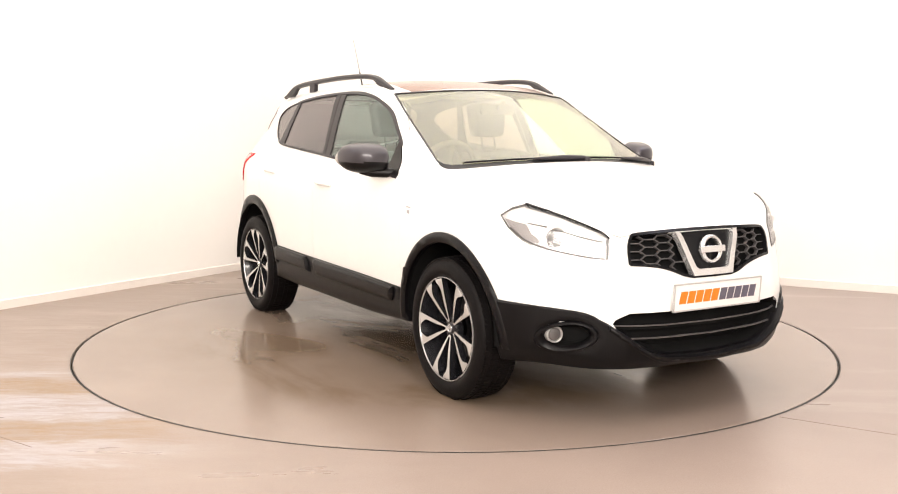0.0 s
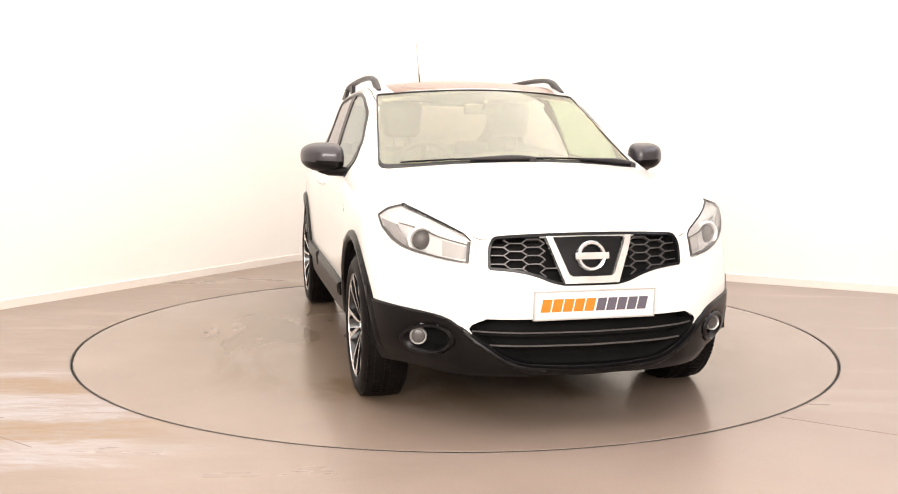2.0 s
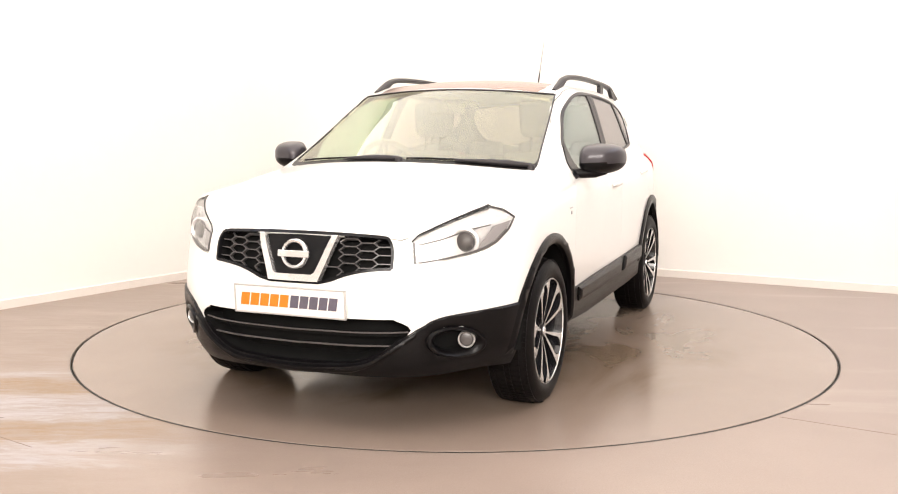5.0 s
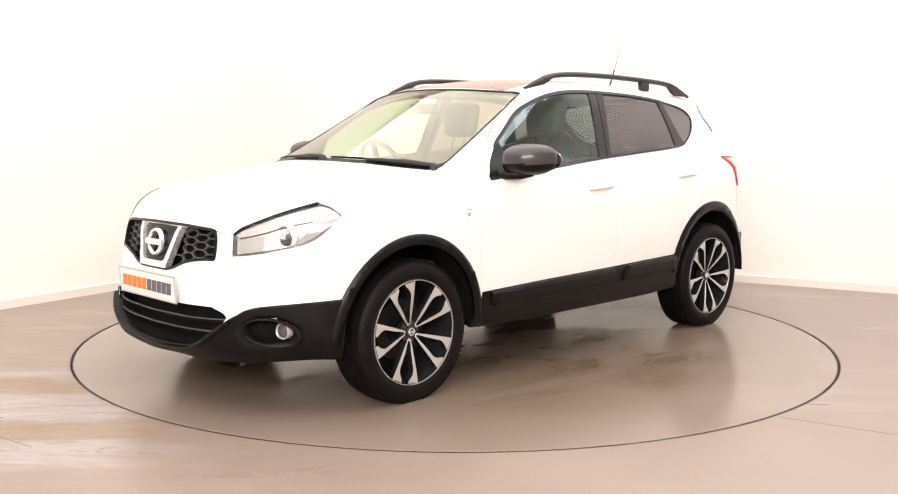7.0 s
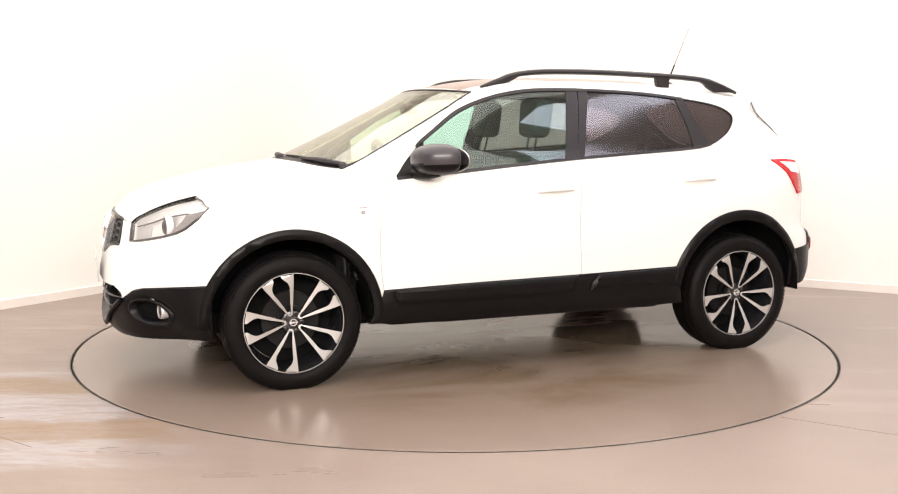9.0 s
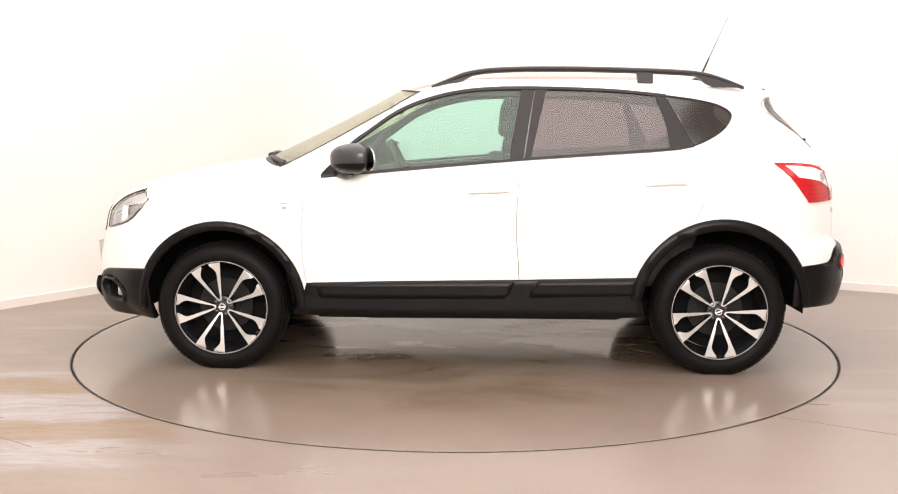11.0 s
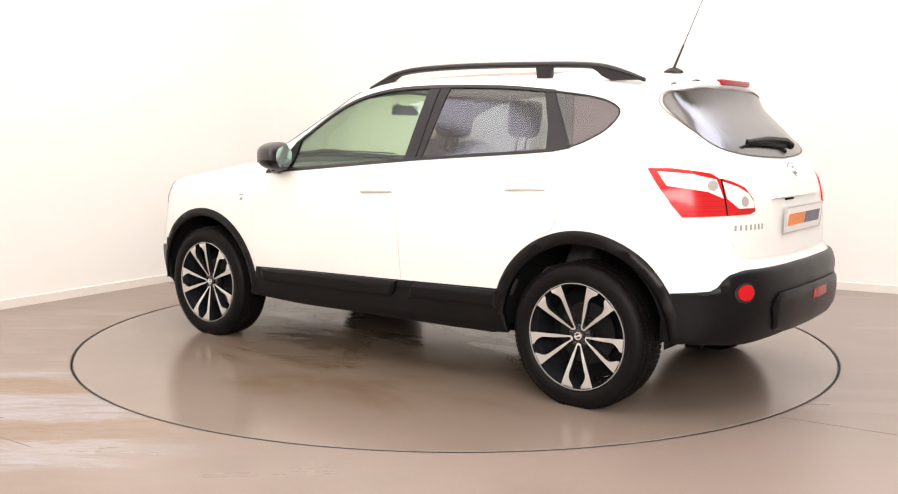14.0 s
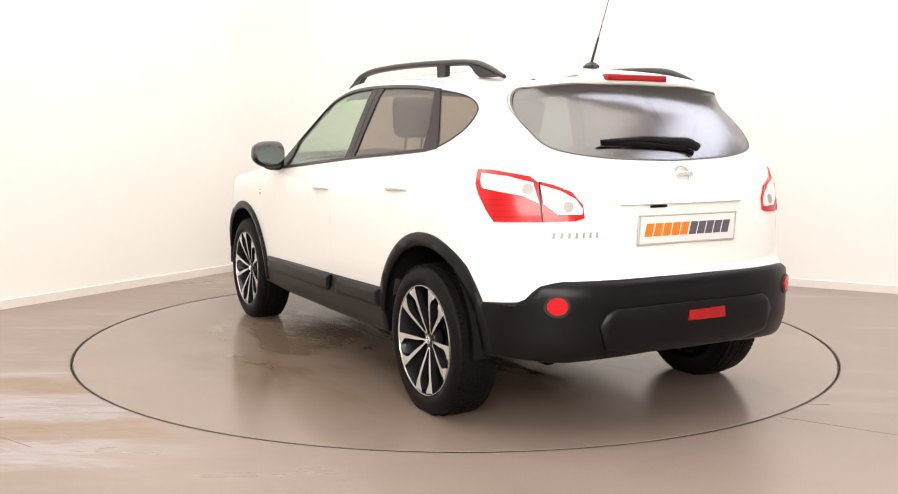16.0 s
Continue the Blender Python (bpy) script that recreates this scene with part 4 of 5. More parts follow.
        badge = part("wing_badge", bm, LENS_GREY, car, "small silver badge on the wing")
        panel("badge_bar", "side" if k > 0 else "rightside", [(0.985, 0.889), (0.985, 0.894), (0.945, 0.896), (0.945, 0.891)], LENS_GREY, badge, 0.003, 0.003)


def make_rear(car):
    tg = new("tailgate", None)
    tg.parent = car
    bm = bmesh.new()
    for k in (1, -1):
        poly = TAILGATE_HALF + REAR_HALF
        bm = sheet("rear", poly if k > 0 else mirrored(poly), 0.035, bm)
    bmesh.ops.remove_doubles(bm, verts=bm.verts, dist=2e-4)
    shell(bm, 0.012, lined=True)
    part("tailgate_skin", bm, PAINT, tg, "white tailgate skin", lining=TRIM)
    pane = panel("rear_window", "rear", inflate(REAR_GLASS, 0.006), REAR_TINT, tg, 0.004, 0.001, "dark tinted rear window", 0.05)
    panel("window_edge", "rear", ribbon(REAR_HALF + mirrored(REAR_HALF)[1:], 0.004), TRIM, pane, 0.004, 0.003, "", 0.08)
    # grip bar above the plate
    bar = [(0.335, 0.968), (0.335, 1.015), (0.30, 1.036), (-0.30, 1.036), (-0.335, 1.015), (-0.335, 0.968)]
    grip = panel("grip_bar", "rear", bar, PAINT, tg, 0.03, 0.022, "white grip bar over the plate", 0.05)
    panel("lock_slot", "rear", [(0.18, 0.956), (0.18, 0.965), (0.10, 0.965), (0.10, 0.956)], DARK, grip, 0.02, 0.012)
    make_plate("rear_plate", tg, -2.050, 0.868, 4, -1)
    p, n = cast("rear", [(-0.02, 1.085)]), None
    n = normal(p)[0]
    emblem(tg, Vector(p[0]) + Vector(n) * 0.004, n, 0.044)
    for i in range(7):
        y = 0.625 - i * 0.029
        panel("badge_bar", "rear", [(y, 0.842), (y - 0.003, 0.866), (y - 0.012, 0.866), (y - 0.009, 0.842)], LENS_GREY, tg, 0.004, 0.003, "", 0.05)
    # wiper parked on the glass
    pts = cast("rear", [(0.34, 1.213), (0.10, 1.222), (-0.12, 1.208), (-0.16, 1.185)])
    nn = normal(pts)
    bm = bmesh.new()
    tube(bm, [Vector(q) + Vector(k) * 0.024 for q, k in zip(pts, nn)], [0.007, 0.014, 0.022, 0.020], 8)
    arm = part("rear_wiper", bm, GLOSS_BLACK, tg, "black rear wiper arm")
    bm = bmesh.new()
    pts = cast("rear", [(0.335, 1.209), (0.15, 1.209), (-0.10, 1.192)])
    tube(bm, [Vector(q) + Vector(k) * 0.012 for q, k in zip(pts, normal(pts))], [0.008, 0.012, 0.012], 6)
    part("blade", bm, RUBBER, arm)
    # spoiler and high brake lamp
    bm = bmesh.new()
    tube(bm, [Vector((-1.672 + 0.10 * (y / 0.6) ** 2, y, 1.497 - 0.03 * (y / 0.6) ** 2)) for y in (-0.56, -0.4, -0.2, 0, 0.2, 0.4, 0.56)], [0.008, 0.018, 0.02, 0.02, 0.02, 0.018, 0.008], 10)
    part("spoiler", bm, PAINT, tg, "white roof spoiler lip")
    bm = bmesh.new()
    box(bm, -1.700, -1.66, -0.172, 0.172, 1.494, 1.522, 0.008)
    part("brake_lamp", bm, RED_DEEP, tg, "long red high brake lamp")
    # rear lamps
    outer = [(68.6, 1.106), (64.9, 1.027), (61.6, 0.956), (58.9, 0.904), (46.6, 0.909), (48.0, 1.062), (50.6, 1.088), (55, 1.098), (62, 1.108)]
    inner = [(46.2, 0.909), (38.2, 0.912), (35.9, 0.922), (36.5, 0.975), (39.6, 1.026), (44, 1.052), (47.6, 1.066)]
    wht_o = [(65.5, 1.09), (62.9, 1.035), (57.6, 1.024), (51.9, 1.01), (47.5, 0.981), (49.4, 1.062), (56.1, 1.084)]
    wht_i = [(47.6, 1.053), (42.3, 1.028), (38.5, 0.997), (36.6, 0.96), (36.7, 0.936), (42.7, 0.937), (44.4, 0.957), (46.4, 0.979)]
    for k in (1, -1):
        def turn(poly):
            return poly if k > 0 else mirrored(poly)
        lamp = panel("tail_lamp", "stern", turn(outer), RED, car, 0.02, 0.008, "red and clear wrap-round tail lamp", 0.03, ustep=2.5)
        panel("clear_section", "stern", turn(wht_o), WHITE_LENS, lamp, 0.006, 0.0115, "clear reversing section", 0.03, ustep=2.5)
        panel("bulb_reflector", "stern", disc_poly(k * 50.6, 1.036, 1.5, 0.022), LENS_GREY, lamp, 0.004, 0.0135, "", 0.03, ustep=2.5)
        for i in range(4):
            z = 0.925 + 0.022 * i
            panel("lamp_rib", "stern", turn([(59.0 + 2.0 * i * 0.5, z), (47.5, z + 0.002), (47.5, z + 0.005), (59.0 + i, z + 0.003)]), RED_DEEP, lamp, 0.004, 0.0100, "", 0.05, ustep=4)
        panel("lamp_joint", "stern", turn([(46.25, 0.909), (46.65, 0.909), (48.1, 1.066), (47.6, 1.066)]), GLOSS_BLACK, car, 0.006, 0.0095, "", 0.05, ustep=2.5)
        lamp = panel("tailgate_lamp", "stern", turn(inner), RED, tg, 0.02, 0.008, "red and clear inner tail lamp", 0.03, ustep=2.5)
        panel("clear_section", "stern", turn(wht_i), WHITE_LENS, lamp, 0.006, 0.0115, "clear section", 0.03, ustep=2.5)
        panel("bulb_reflector", "stern", disc_poly(k * 40.4, 0.966, 1.3, 0.022), LENS_GREY, lamp, 0.004, 0.0135, "round grey bulb reflector", 0.03, ustep=2.5)


def make_roof(car):
    for k in (1, -1):
        foot = [(0.21, 1.508), (0.10, 1.550), (0.0, 1.582), (-0.17, 1.601), (-0.50, 1.606), (-0.93, 1.597), (-1.20, 1.583), (-1.34, 1.555), (-1.475, 1.508)]
        line = smooth_curve([(x, k * (0.575 - 0.012 * abs(x + 0.3)), z) for x, z in foot], 4)
        n = len(line)
        bm = bmesh.new()
        rings = []
        for i, p in enumerate(line):
            e = min(1.0, min(i, n - 1 - i) / 6)
            w, hh = 0.012 + 0.010 * e, 0.010 + 0.006 * e
            rings.append([bm.verts.new((p[0], p[1] + w * math.cos(a), p[2] + hh * math.sin(a))) for a in (2 * math.pi * j / 10 for j in range(10))])
        for a, b in zip(rings, rings[1:]):
            for j in range(10):
                bm.faces.new((a[j], a[(j + 1) % 10], b[(j + 1) % 10], b[j]))
        bm.faces.new(rings[0])
        bm.faces.new(rings[-1][::-1])
        bmesh.ops.recalc_face_normals(bm, faces=bm.faces)
        rail = part("roof_rail", bm, SATIN, car, "satin black roof rail")
        for poly in ([(-0.895, 1.60), (-0.985, 1.597), (-0.985, 1.53), (-0.905, 1.53)], [(0.21, 1.508), (0.06, 1.560), (-0.03, 1.578), (0.04, 1.542), (0.11, 1.518)], [(-1.18, 1.583), (-1.32, 1.556), (-1.47, 1.508), (-1.31, 1.510), (-1.265, 1.53), (-1.235, 1.555)]):
            bm = bmesh.new()
            prism("y", poly, k * 0.572 - 0.013, k * 0.572 + 0.013, bm)
            part("rail_foot", bm, SATIN, rail)
    bm = bmesh.new()
    base = cast("top", [(-1.36, 0.0)])[0]
    lathe(bm, [(0.035, 0.0), (0.034, 0.012), (0.018, 0.026), (0.006, 0.030)], 20, Matrix.Translation(base) @ Matrix.Diagonal((1.5, 0.8, 1, 1)))
    mast = part("aerial", bm, SATIN, car, "thin roof aerial")
    bm = bmesh.new()
    tip = Vector((-1.517, 0, 1.955))
    b0 = Vector(base) + Vector((0, 0, 0.02))
    tube(bm, [b0, b0.lerp(tip, 0.33)], [0.007, 0.005], 8)
    part("aerial_stem", bm, SATIN, mast)
    bm = bmesh.new()
    tube(bm, [b0.lerp(tip, 0.33), tip], [0.0028, 0.0016], 6)
    part("aerial_whip", bm, MESH_GREY, mast, "thin grey whip")


def make_mirrors(car):
    for k in (1, -1):
        root = new("door_mirror", None)
        root.parent = car
        tagged(root, "dark metallic door mirror")
        bm = bmesh.new()
        bmesh.ops.create_uvsphere(bm, u_segments=40, v_segments=28, radius=1.0)
        for v in bm.verts:
            x, y, z = v.co
            # flat towards the rear, full and rounded forwards, squarer inboard
            d = 0.135 if x > 0 else 0.050
            h = 0.080 * (1 - 0.10 * y)
            zz = math.copysign(abs(z) ** 0.7, z)
            yy = math.copysign(abs(y) ** (0.55 if y < 0 else 0.8), y)
            v.co = Vector((0.575 + x * d - 0.045 * y, k * (0.952 + yy * 0.114), 1.128 + zz * h + 0.006 * y))
        if k < 0:
            bmesh.ops.reverse_faces(bm, faces=bm.faces)
        low = bm.copy()
        bmesh.ops.delete(bm, geom=[f for f in bm.faces if f.calc_center_median().z < 1.108], context="FACES")
        bmesh.ops.delete(low, geom=[f for f in low.faces if f.calc_center_median().z >= 1.108], context="FACES")
        cap = part("mirror_cap", bm, MIRROR_GREY, root, "glossy dark metallic mirror cap")
        part("mirror_housing", low, PLASTIC, root, "black lower mirror housing")
        bm = bmesh.new()
        tube(bm, [(0.70, k * 0.80, 1.052), (0.67, k * 0.86, 1.052), (0.63, k * 0.92, 1.056), (0.59, k * 0.97, 1.062)], [0.024, 0.026, 0.028, 0.018], 12)
        part("mirror_arm", bm, PLASTIC, root)
        bm = bmesh.new()
        r = [bm.verts.new((0.537 - 0.02 * u, k * (0.958 + u * 0.098), 1.126 + v * 0.060)) for u, v in ((math.cos(a), math.sin(a)) for a in (2 * math.pi * i / 28 for i in range(28)))]
        for v in r:
            u = (abs(v.co.y) - 0.958) / 0.098
            v.co.x = 0.512 - 0.042 * u
        bm.faces.new(r if k < 0 else r[::-1])
        ext = bmesh.ops.extrude_face_region(bm, geom=list(bm.faces))
        for v in ext["geom"]:
            if isinstance(v, bmesh.types.BMVert):
                v.co.x -= 0.004
        bmesh.ops.recalc_face_normals(bm, faces=bm.faces)
        part("mirror_glass", bm, MIRROR, root, "mirror glass")


def make_wipers(car):
    """Two wipers parked along the foot of the screen."""
    for y0, y1, tip in ((0.05, -0.27, -0.60), (0.685, 0.33, 0.08)):
        def along(ya, yb, d, lift, n=8):
            ys = [ya + (yb - ya) * i / n for i in range(n + 1)]
            p = cast("top", [(1.195 - 0.21 * (abs(y) / 0.7) ** 1.9 - d, y) for y in ys])
            return [Vector(q) + Vector(k) * lift for q, k in zip(p, normal(p))]
        bm = bmesh.new()
        tube(bm, along(y0, y1, -0.006, 0.012), [0.010, 0.013, 0.015, 0.016, 0.015, 0.012, 0.010, 0.008, 0.006], 8)
        w = part("wiper", bm, SATIN, car, "black windscreen wiper")
        bm = bmesh.new()
        tube(bm, along(y0 - 0.03, tip, 0.010, 0.006), 0.005, 6)
        part("blade", bm, RUBBER, w)
        bm = bmesh.new()
        foot = along(y0, y0 + 0.01, -0.02, 0.0, 1)[0]
        lathe(bm, [(0.020, -0.02), (0.020, 0.012), (0.014, 0.020), (0.003, 0.022)], 16, Matrix.Translation(foot))
        part("wiper_pivot", bm, SATIN, w)


def make_interior(car):
    # floor pan and bulkheads
    bm = bmesh.new()
    box(bm, -1.45, 1.75, -0.62, 0.62, 0.25, 0.36, 0.03)
    box(bm, -0.82, 0.82, -0.80, 0.80, 0.27, 0.36, 0.03)
    box(bm, 0.95, 1.0, -0.70, 0.70, 0.32, 1.02, 0.01)
    box(bm, -0.9, -0.5, -0.25, 0.30, 0.20, 0.26, 0.03)
    box(bm, -1.9, -1.40, -0.45, 0.45, 0.34, 0.42, 0.03)
    part("underbody", bm, DARK, car, "dark underbody pan")
    bm = bmesh.new()
    tube(bm, [(-1.55, -0.45, 0.36), (-1.85, -0.46, 0.36), (-1.98, -0.46, 0.35)], 0.028, 10)
    box(bm, -1.80, -1.5, -0.5, -0.15, 0.30, 0.40, 0.04)
    part("exhaust", bm, BRAKE, car)
    bm = bmesh.new()
    box(bm, -1.77, -1.69, 0.47, 0.52, 0.272, 0.40, 0.012)
    part("underbody_bracket", bm, DARK, car)
    for sx in (AXLE, -AXLE):
        bm = bmesh.new()
        tube(bm, [(sx, -0.74, HUB_Z), (sx, 0.74, HUB_Z)], 0.04, 8)
        part("axle", bm, DARK, car)
    for cx, cz, ro, ri in ARCHES:
        for k in (1, -1):
            bm = bmesh.new()
            n = 30
            rows = []
            for y in (0.868, 0.80, 0.50):
                rows.append([bm.verts.new((cx + (ri + 0.004) * math.cos(a), k * y, cz + (ri + 0.004) * math.sin(a))) for a in (radians(-2 + 184 * i / n) for i in range(n + 1))])
            for a, b in zip(rows, rows[1:]):
                for i in range(n):
                    bm.faces.new((a[i], a[i + 1], b[i + 1], b[i]))
            bm.faces.new(rows[-1])
            part("arch_liner", bm, DARK, car, "dark wheel arch liner")
    # headlining and door cards
    for x0, x1, y0, y1 in ((-1.55, -0.97, -0.50, 0.50), (-0.95, 0.30, -0.57, -0.50), (-0.95, 0.30, 0.50, 0.57)):
        panel("headlining", "top", [(x0, y0), (x1, y0), (x1, y1), (x0, y1)], LINER, car, 0.01, -0.03, "pale headlining", 0.1)
    panel("sun_blind", "top", [(-0.95, -0.5), (0.30, -0.5), (0.30, 0.5), (-0.95, 0.5)], LINER, car, 0.008, -0.035, "pale roof blind", 0.1)
    for side in ("side", "rightside"):
        panel("door_card", side, [(0.80, 0.42), (0.78, 1.00), (0.1, 1.06), (-0.28, 1.09), (-0.24, 0.42)], DASH, car, 0.03, -0.035, "dark door card", 0.1)
        panel("door_card", side, [(-0.29, 0.42), (-0.31, 1.09), (-0.95, 1.13), (-1.15, 1.13), (-1.1, 0.85), (-0.9, 0.42)], DASH, car, 0.03, -0.035, "dark door card", 0.1)
        panel("quarter_card", side, [(-1.22, 0.80), (-1.22, 1.16), (-1.40, 1.18), (-1.62, 1.10), (-1.62, 0.85)], DASH, car, 0.02, -0.03, "", 0.1)
    bm = bmesh.new()
    pts = [(1.08, 1.03), (0.98, 1.075), (0.72, 1.06), (0.60, 1.02), (0.56, 0.90), (0.62, 0.70), (0.66, 0.50), (1.0, 0.50)]
    a = [bm.verts.new((x, -0.70, z)) for x, z in pts]
    b = [bm.verts.new((x, 0.70, z)) for x, z in pts]
    bm.faces.new(a)
    bm.faces.new(b[::-1])
    for i in range(len(pts)):
        bm.faces.new((a[i], b[i], b[(i + 1) % len(pts)], a[(i + 1) % len(pts)]))
    bmesh.ops.recalc_face_normals(bm, faces=bm.faces)
    bmesh.ops.bevel(bm, geom=list(bm.edges), offset=0.02, segments=3, affect="EDGES")
    dash = part("dashboard", bm, DASH, car, "dark moulded dashboard")
    bm = bmesh.new()
    lathe(bm, [(0.16, 0.0), (0.13, 0.05), (0.05, 0.07), (0.005, 0.072)], 24, pose(0.70, -0.36, 1.02) @ Matrix.Diagonal((0.7, 1.1, 1, 1)))
    part("instrument_hood", bm, DASH, dash)
    # steering wheel on the offside
    m = pose(0.45, -0.36, 1.04) @ pose(0, 0, 0, 0, -65, 0)
    bm = bmesh.new()
    tube(bm, [m @ Vector((0.185 * math.cos(a), 0.185 * math.sin(a), 0)) for a in (2 * math.pi * i / 36 for i in range(37))], 0.016, 10, False)
    for a in (0.0, math.pi, -math.pi / 2, math.pi / 2):
        tube(bm, [m @ Vector((0.17 * math.cos(a), 0.17 * math.sin(a), 0)), m @ Vector((0, 0, -0.03))], 0.018, 8)
    r = lathe(bm, [(0.065, -0.05), (0.065, -0.02), (0.04, -0.005)], 20, m)
    bm.faces.new(r[-1])
    part("steering_wheel", bm, DASH, car, "dark steering wheel")
    for y in (0.36, -0.36):
        seat = new("front_seat", None)
        seat.parent = car
        tagged(seat, "charcoal cloth front seat")
        bm = bmesh.new()
        box(bm, -0.25, 0.28, y - 0.25, y + 0.25, 0.40, 0.58, 0.06)
        part("cushion", bm, CLOTH, seat)
        bm = bmesh.new()
        vs = box(bm, -0.07, 0.07, y - 0.24, y + 0.24, 0.0, 0.62, 0.06)
        for v in bm.verts:
            if v.co.z > 0.35:
                v.co.y = y + (v.co.y - y) * (1 - 0.5 * (v.co.z - 0.35))
        bmesh.ops.transform(bm, matrix=pose(-0.03, 0, 0.54, 0, -14, 0), verts=bm.verts)
        part("backrest", bm, CLOTH, seat)
        bm = bmesh.new()
        box(bm, -0.055, 0.055, y - 0.135, y + 0.135, 0.0, 0.225, 0.05)
        for v in bm.verts:
            v.co.y = y + (v.co.y - y) * (0.85 + 0.9 * v.co.z * (1.1 - 4 * v.co.z * v.co.z))
        bmesh.ops.transform(bm, matrix=pose(-0.215, 0, 1.235, 0, -6, 0), verts=bm.verts)
        part("headrest", bm, CLOTH, seat)
        bm = bmesh.new()
        for dy in (-0.05, 0.05):
            tube(bm, [(-0.185, y + dy, 1.12), (-0.22, y + dy, 1.27)], 0.007, 8)
        part("headrest_posts", bm, BRAKE, seat)
    bench = new("rear_bench", None)
    bench.parent = car
    tagged(bench, "charcoal cloth rear bench with headrests")
    bm = bmesh.new()
    box(bm, -1.15, -0.65, -0.62, 0.62, 0.42, 0.60, 0.05)
    part("cushion", bm, CLOTH, bench)
    bm = bmesh.new()
    box(bm, -0.07, 0.07, -0.60, 0.60, 0.0, 0.58, 0.05)
    bmesh.ops.transform(bm, matrix=pose(-1.12, 0, 0.54, 0, -20, 0), verts=bm.verts)
    part("backrest", bm, CLOTH, bench)
    for y in (0.40, 0.0, -0.40):
        bm = bmesh.new()
        box(bm, -1.40, -1.30, y - 0.13, y + 0.13, 1.06, 1.20, 0.045)
        part("headrest", bm, CLOTH, bench)
    bm = bmesh.new()
    box(bm, -1.85, -1.35, -0.55, 0.55, 0.98, 1.0, 0.005)
    part("parcel_shelf", bm, DASH, car)
    bm = bmesh.new()
    box(bm, 0.42, 0.45, -0.115, 0.115, 1.37, 1.43, 0.012)
    tube(bm, [(0.44, 0, 1.40), (0.50, 0, 1.44)], 0.012, 8)
    part("rear_view_mirror", bm, DASH, car, "dark interior mirror")


def spoke_lines():
    """Half outline of a twin spoke and of the leaf-shaped gap in it."""
    half = [(0.033, 0.0), (0.037, 0.010), (0.052, 0.0155), (0.10, 0.0350), (0.15, 0.0535), (0.185, 0.0665), (0.212, 0.0765), (0.232, 0.0830)]
    gap = [(0.043, 0.0), (0.046, 0.006), (0.060, 0.0100), (0.10, 0.0195), (0.15, 0.0345), (0.180, 0.0430), (0.206, 0.0370), (0.228, 0.0220)]
    return half, gap


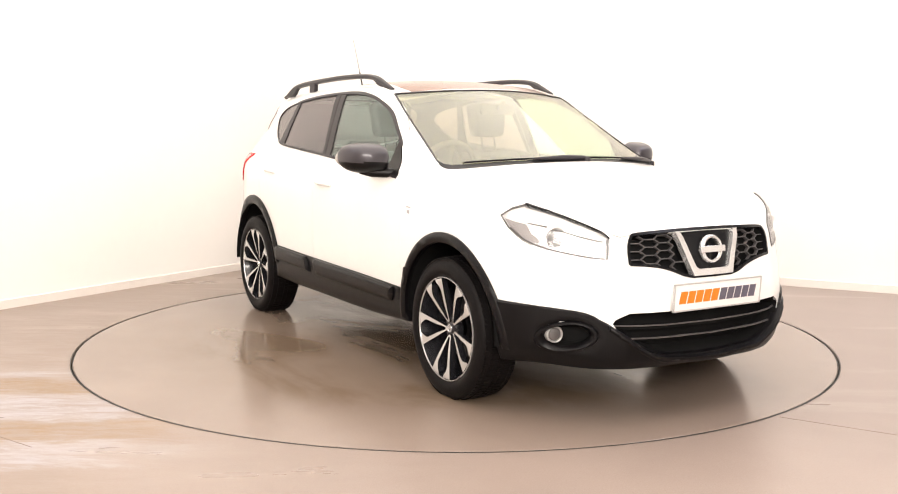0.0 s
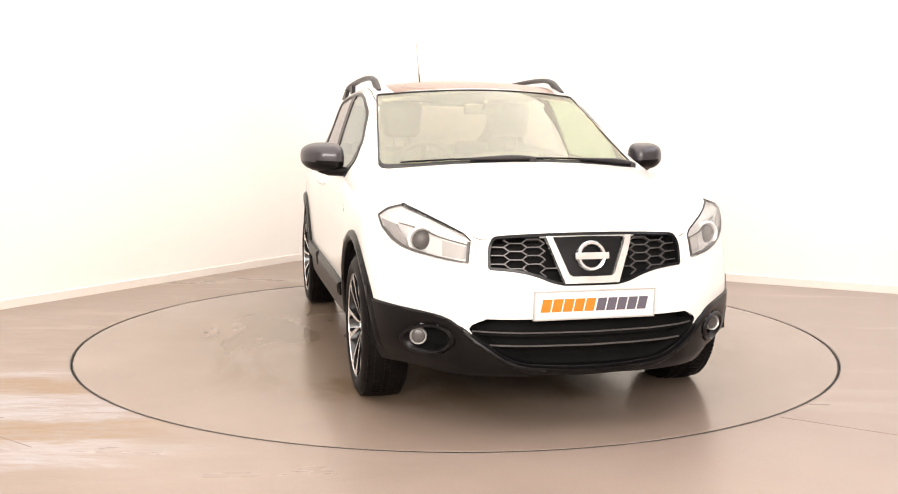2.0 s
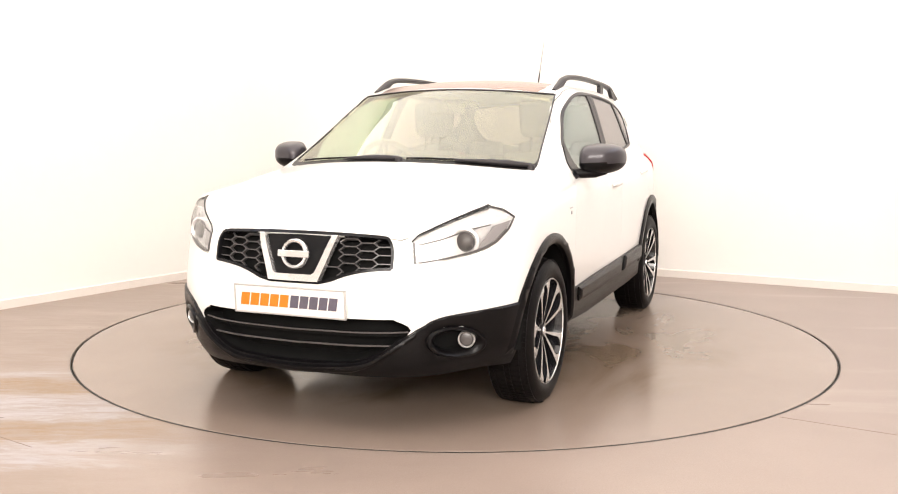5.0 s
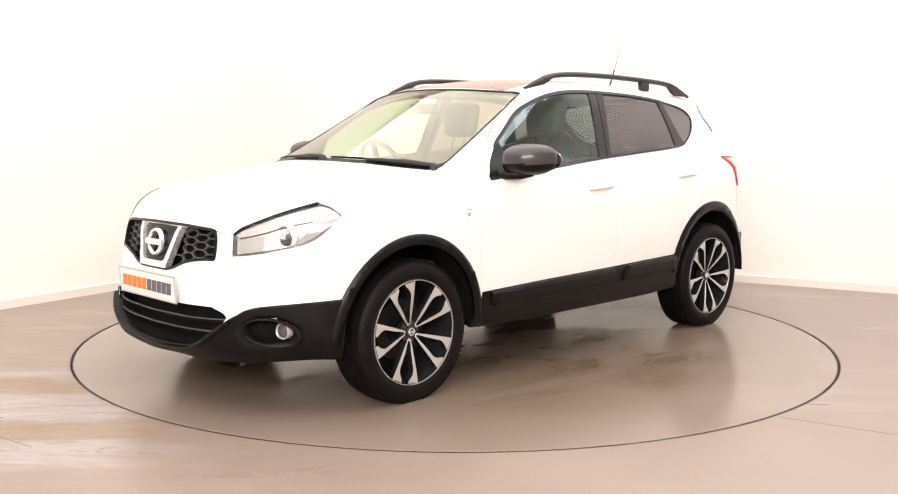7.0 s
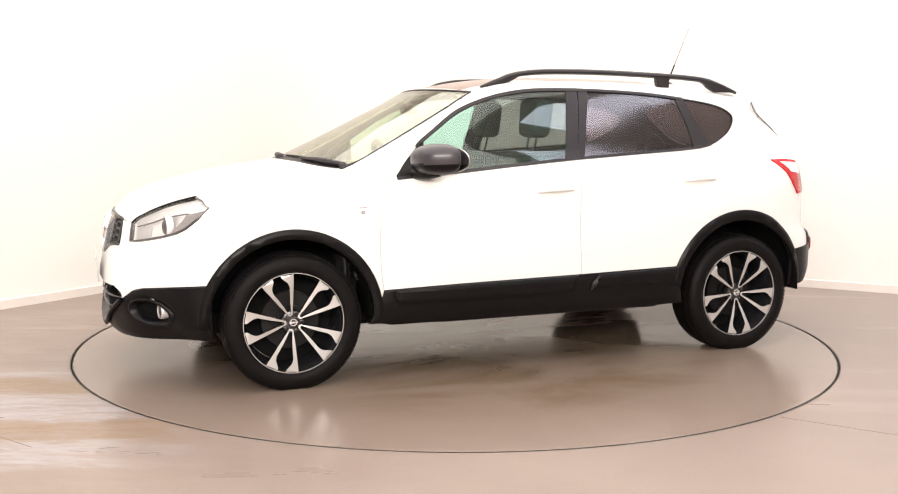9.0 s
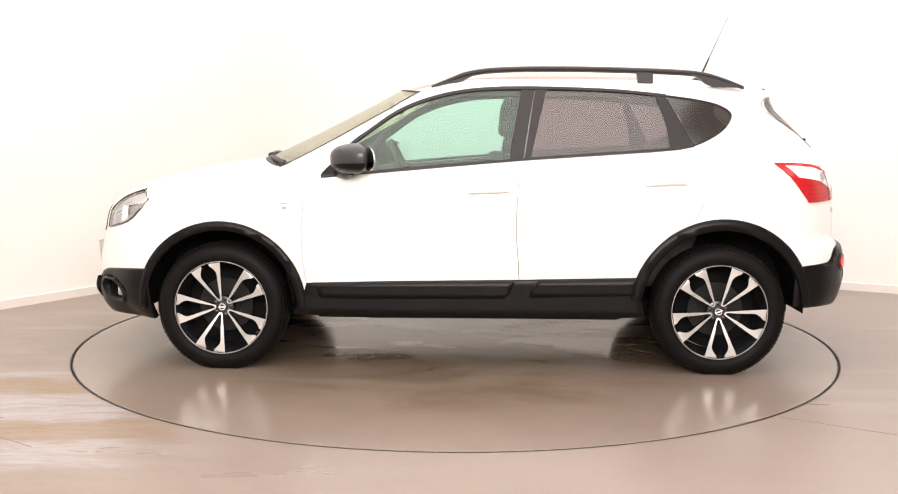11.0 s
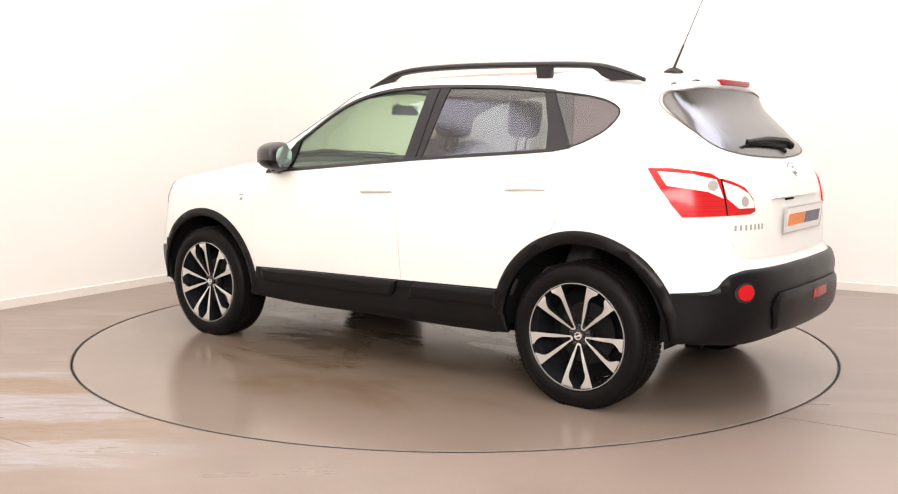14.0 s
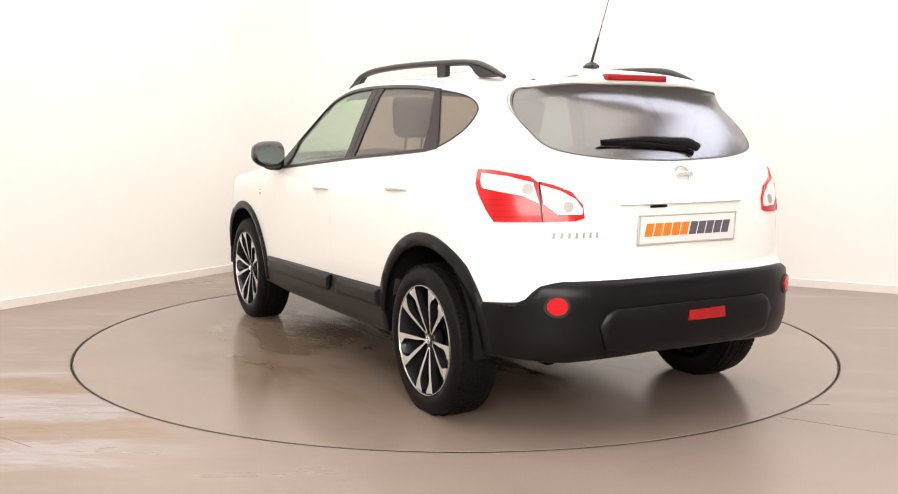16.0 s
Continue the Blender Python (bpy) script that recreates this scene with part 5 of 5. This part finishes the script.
def make_wheel():
    w = new("wheel", None)
    bm = bmesh.new()
    lathe(bm, [(0.243, -0.20), (0.255, -0.213), (0.29, -0.217), (0.318, -0.212), (0.333, -0.198), (0.340, -0.18), (0.3425, -0.14), (TYRE_R, -0.108), (0.3425, -0.075), (0.340, -0.038), (0.333, -0.020), (0.322, -0.008), (0.305, 0.0), (0.285, 0.003), (0.268, 0.000), (0.257, -0.006), (0.250, -0.014)], 96)
    tyre = part("tyre", bm, RUBBER, w, "black rubber road tyre")
    # tread blocks on the shoulder and crown
    bm = bmesh.new()
    for y0, y1, r0, n in ((-0.196, -0.176, 0.3385, 90), (-0.165, -0.125, 0.3425, 72), (-0.118, -0.098, 0.3432, 90), (-0.091, -0.051, 0.3425, 72), (-0.040, -0.018, 0.337, 90)):
        for i in range(n):
            a0, a1 = 2 * math.pi * i / n, 2 * math.pi * (i + 0.78) / n
            q = [bm.verts.new(((r0 + d) * math.cos(a), (r0 + d) * math.sin(a), y)) for d in (-0.003, 0.0025) for a, y in ((a0, y0), (a1, y0), (a1 + 0.01, y1), (a0 + 0.01, y1))]
            bm.faces.new(q[4:])
            for j in range(4):
                bm.faces.new((q[j], q[(j + 1) % 4], q[4 + (j + 1) % 4], q[4 + j]))
    bmesh.ops.recalc_face_normals(bm, faces=bm.faces)
    tagged(part("tread", bm, RUBBER, tyre, smooth=0), kind="stuff")
    bm = bmesh.new()
    lathe(bm, [(0.2505, -0.010), (0.249, -0.005), (0.2465, -0.005), (0.245, -0.010)], 96)
    rim = part("rim_lip", bm, ALLOY, w, "bright machined rim lip")
    bm = bmesh.new()
    lathe(bm, [(0.241, -0.009), (0.236, -0.03), (0.228, -0.06), (0.222, -0.20)], 72)
    part("rim_barrel", bm, RIM_BLACK, w, "gloss black rim barrel")
    half, gap = spoke_lines()
    hs = smooth_curve(half, 3)
    gs = smooth_curve(gap, 3)
    for i in range(5):
        rot = pose(0, 0, 0, 0, 0, 72 * i)
        # the two legs of the loop: outline outside, leaf gap inside
        bm = bmesh.new()

        def level(r):
            return -0.016 - 0.030 * max(0.0, 1 - r / 0.23) ** 1.5 + 0.010 * (r / 0.23)
        n = 26
        for k in (1, -1):
            o = [np.interp(np.linspace(0, 1, n), np.linspace(0, 1, len(hs)), [p[j] for p in hs]) for j in (0, 1)]
            g = [np.interp(np.linspace(0, 1, n), np.linspace(0, 1, len(gs)), [p[j] for p in gs]) for j in (0, 1)]
            top_o = [bm.verts.new(rot @ Vector((o[0][j], k * o[1][j], level(o[0][j])))) for j in range(n)]
            top_g = [bm.verts.new(rot @ Vector((g[0][j], k * g[1][j], level(g[0][j])))) for j in range(n)]
            low_o = [bm.verts.new(rot @ Vector((o[0][j], k * o[1][j] * 0.9, level(o[0][j]) - 0.035))) for j in range(n)]
            low_g = [bm.verts.new(rot @ Vector((g[0][j], k * g[1][j] * 1.05, level(g[0][j]) - 0.035))) for j in range(n)]
            for j in range(n - 1):
                for a, b in ((top_o, top_g), (low_o, top_o), (top_g, low_g)):
                    bm.faces.new((a[j], a[j + 1], b[j + 1], b[j]))
            # end web reaching the lip
            e1, e2 = top_o[-1], top_g[-1]
            c1 = bm.verts.new(rot @ Vector((0.243 * math.cos(0.35), k * 0.243 * math.sin(0.35), -0.007)))
            c2 = bm.verts.new(rot @ Vector((0.243 * math.cos(0.09), k * 0.243 * math.sin(0.09), -0.007)))
            bm.faces.new((e1, c1, c2, e2))
        bmesh.ops.remove_doubles(bm, verts=bm.verts, dist=1e-5)
        bmesh.ops.recalc_face_normals(bm, faces=bm.faces)
        sp = part("spoke", bm, ALLOY, w, "machined twin spoke with black sides", 30)
        sp.data.materials.append(RIM_BLACK)
        for f in sp.data.polygons:
            if abs(f.normal.z) < 0.75:
                f.material_index = 1
    bm = bmesh.new()
    r = lathe(bm, [(0.060, -0.075), (0.055, -0.050), (0.045, -0.046), (0.030, -0.045)], 32)
    bm.faces.new(r[-1])
    part("hub", bm, RIM_BLACK, w)
    bm = bmesh.new()
    r = lathe(bm, [(0.027, -0.046), (0.026, -0.036), (0.022, -0.033)], 28)
    bm.faces.new(r[-1])
    cap = part("centre_cap", bm, SATIN, w, "dark centre cap with bright emblem")
    bm = bmesh.new()
    lathe(bm, [(0.013, -0.033), (0.014, -0.030), (0.018, -0.030), (0.019, -0.033)], 24)
    box(bm, -0.021, 0.021, -0.004, 0.004, -0.033, -0.029)
    part("cap_emblem", bm, CHROME, cap)
    for i in range(5):
        a = radians(36 + 72 * i)
        bm = bmesh.new()
        r = lathe(bm, [(0.010, -0.060), (0.010, -0.044), (0.007, -0.042)], 10, Matrix.Translation((0.044 * math.cos(a), 0.044 * math.sin(a), 0)))
        bm.faces.new(r[-1])
        part("wheel_bolt", bm, RIM_BLACK, w)
    bm = bmesh.new()
    r = lathe(bm, [(0.145, -0.135), (0.145, -0.118), (0.075, -0.118), (0.075, -0.10), (0.05, -0.10)], 48)
    part("brake_disc", bm, BRAKE, w, "steel brake disc")
    bm = bmesh.new()
    r0 = lathe(bm, [(0.222, -0.19), (0.10, -0.17), (0.02, -0.165)], 32)
    part("back_plate", bm, DARK, w)
    return w


def make_car():
    car = new("car", None)
    tagged(car, "white five-door crossover car with black plastic cladding on a turntable", "car")
    make_body(car)
    make_cladding(car)
    make_front(car)
    make_rear(car)
    make_roof(car)
    make_mirrors(car)
    make_wipers(car)
    make_interior(car)
    wheel = make_wheel()
    wheel.parent = car
    spots = [(sx, sy) for sx in (AXLE, -AXLE) for sy in (1, -1)]
    spin = {(AXLE, 1): 2, (-AXLE, 1): 21, (AXLE, -1): 45, (-AXLE, -1): 15}
    for i, (sx, sy) in enumerate(spots):
        m = pose(sx, sy * 0.885, HUB_Z, -90 * sy, 0, 0) @ pose(0, 0, 0, 0, 0, spin[(sx, sy)])
        if i == 0:
            wheel.matrix_basis = m
        else:
            copy_thing(wheel, m)
    return car


car = make_car()


def motions():
    rows, plain = [], []
    for t, h in HEADINGS:
        c, s = math.cos(radians(h)), math.sin(radians(h))
        rows.append((t, pose(CAR_X * c - CAR_Y * s, CAR_X * s + CAR_Y * c, 0, 0, 0, h)))
        plain.append((t, pose(0, 0, 0, 0, 0, h)))
    walk(car, rows)
    walk(turntable, plain)


CAR_X, CAR_Y = -0.1014, 0.0834
motions()
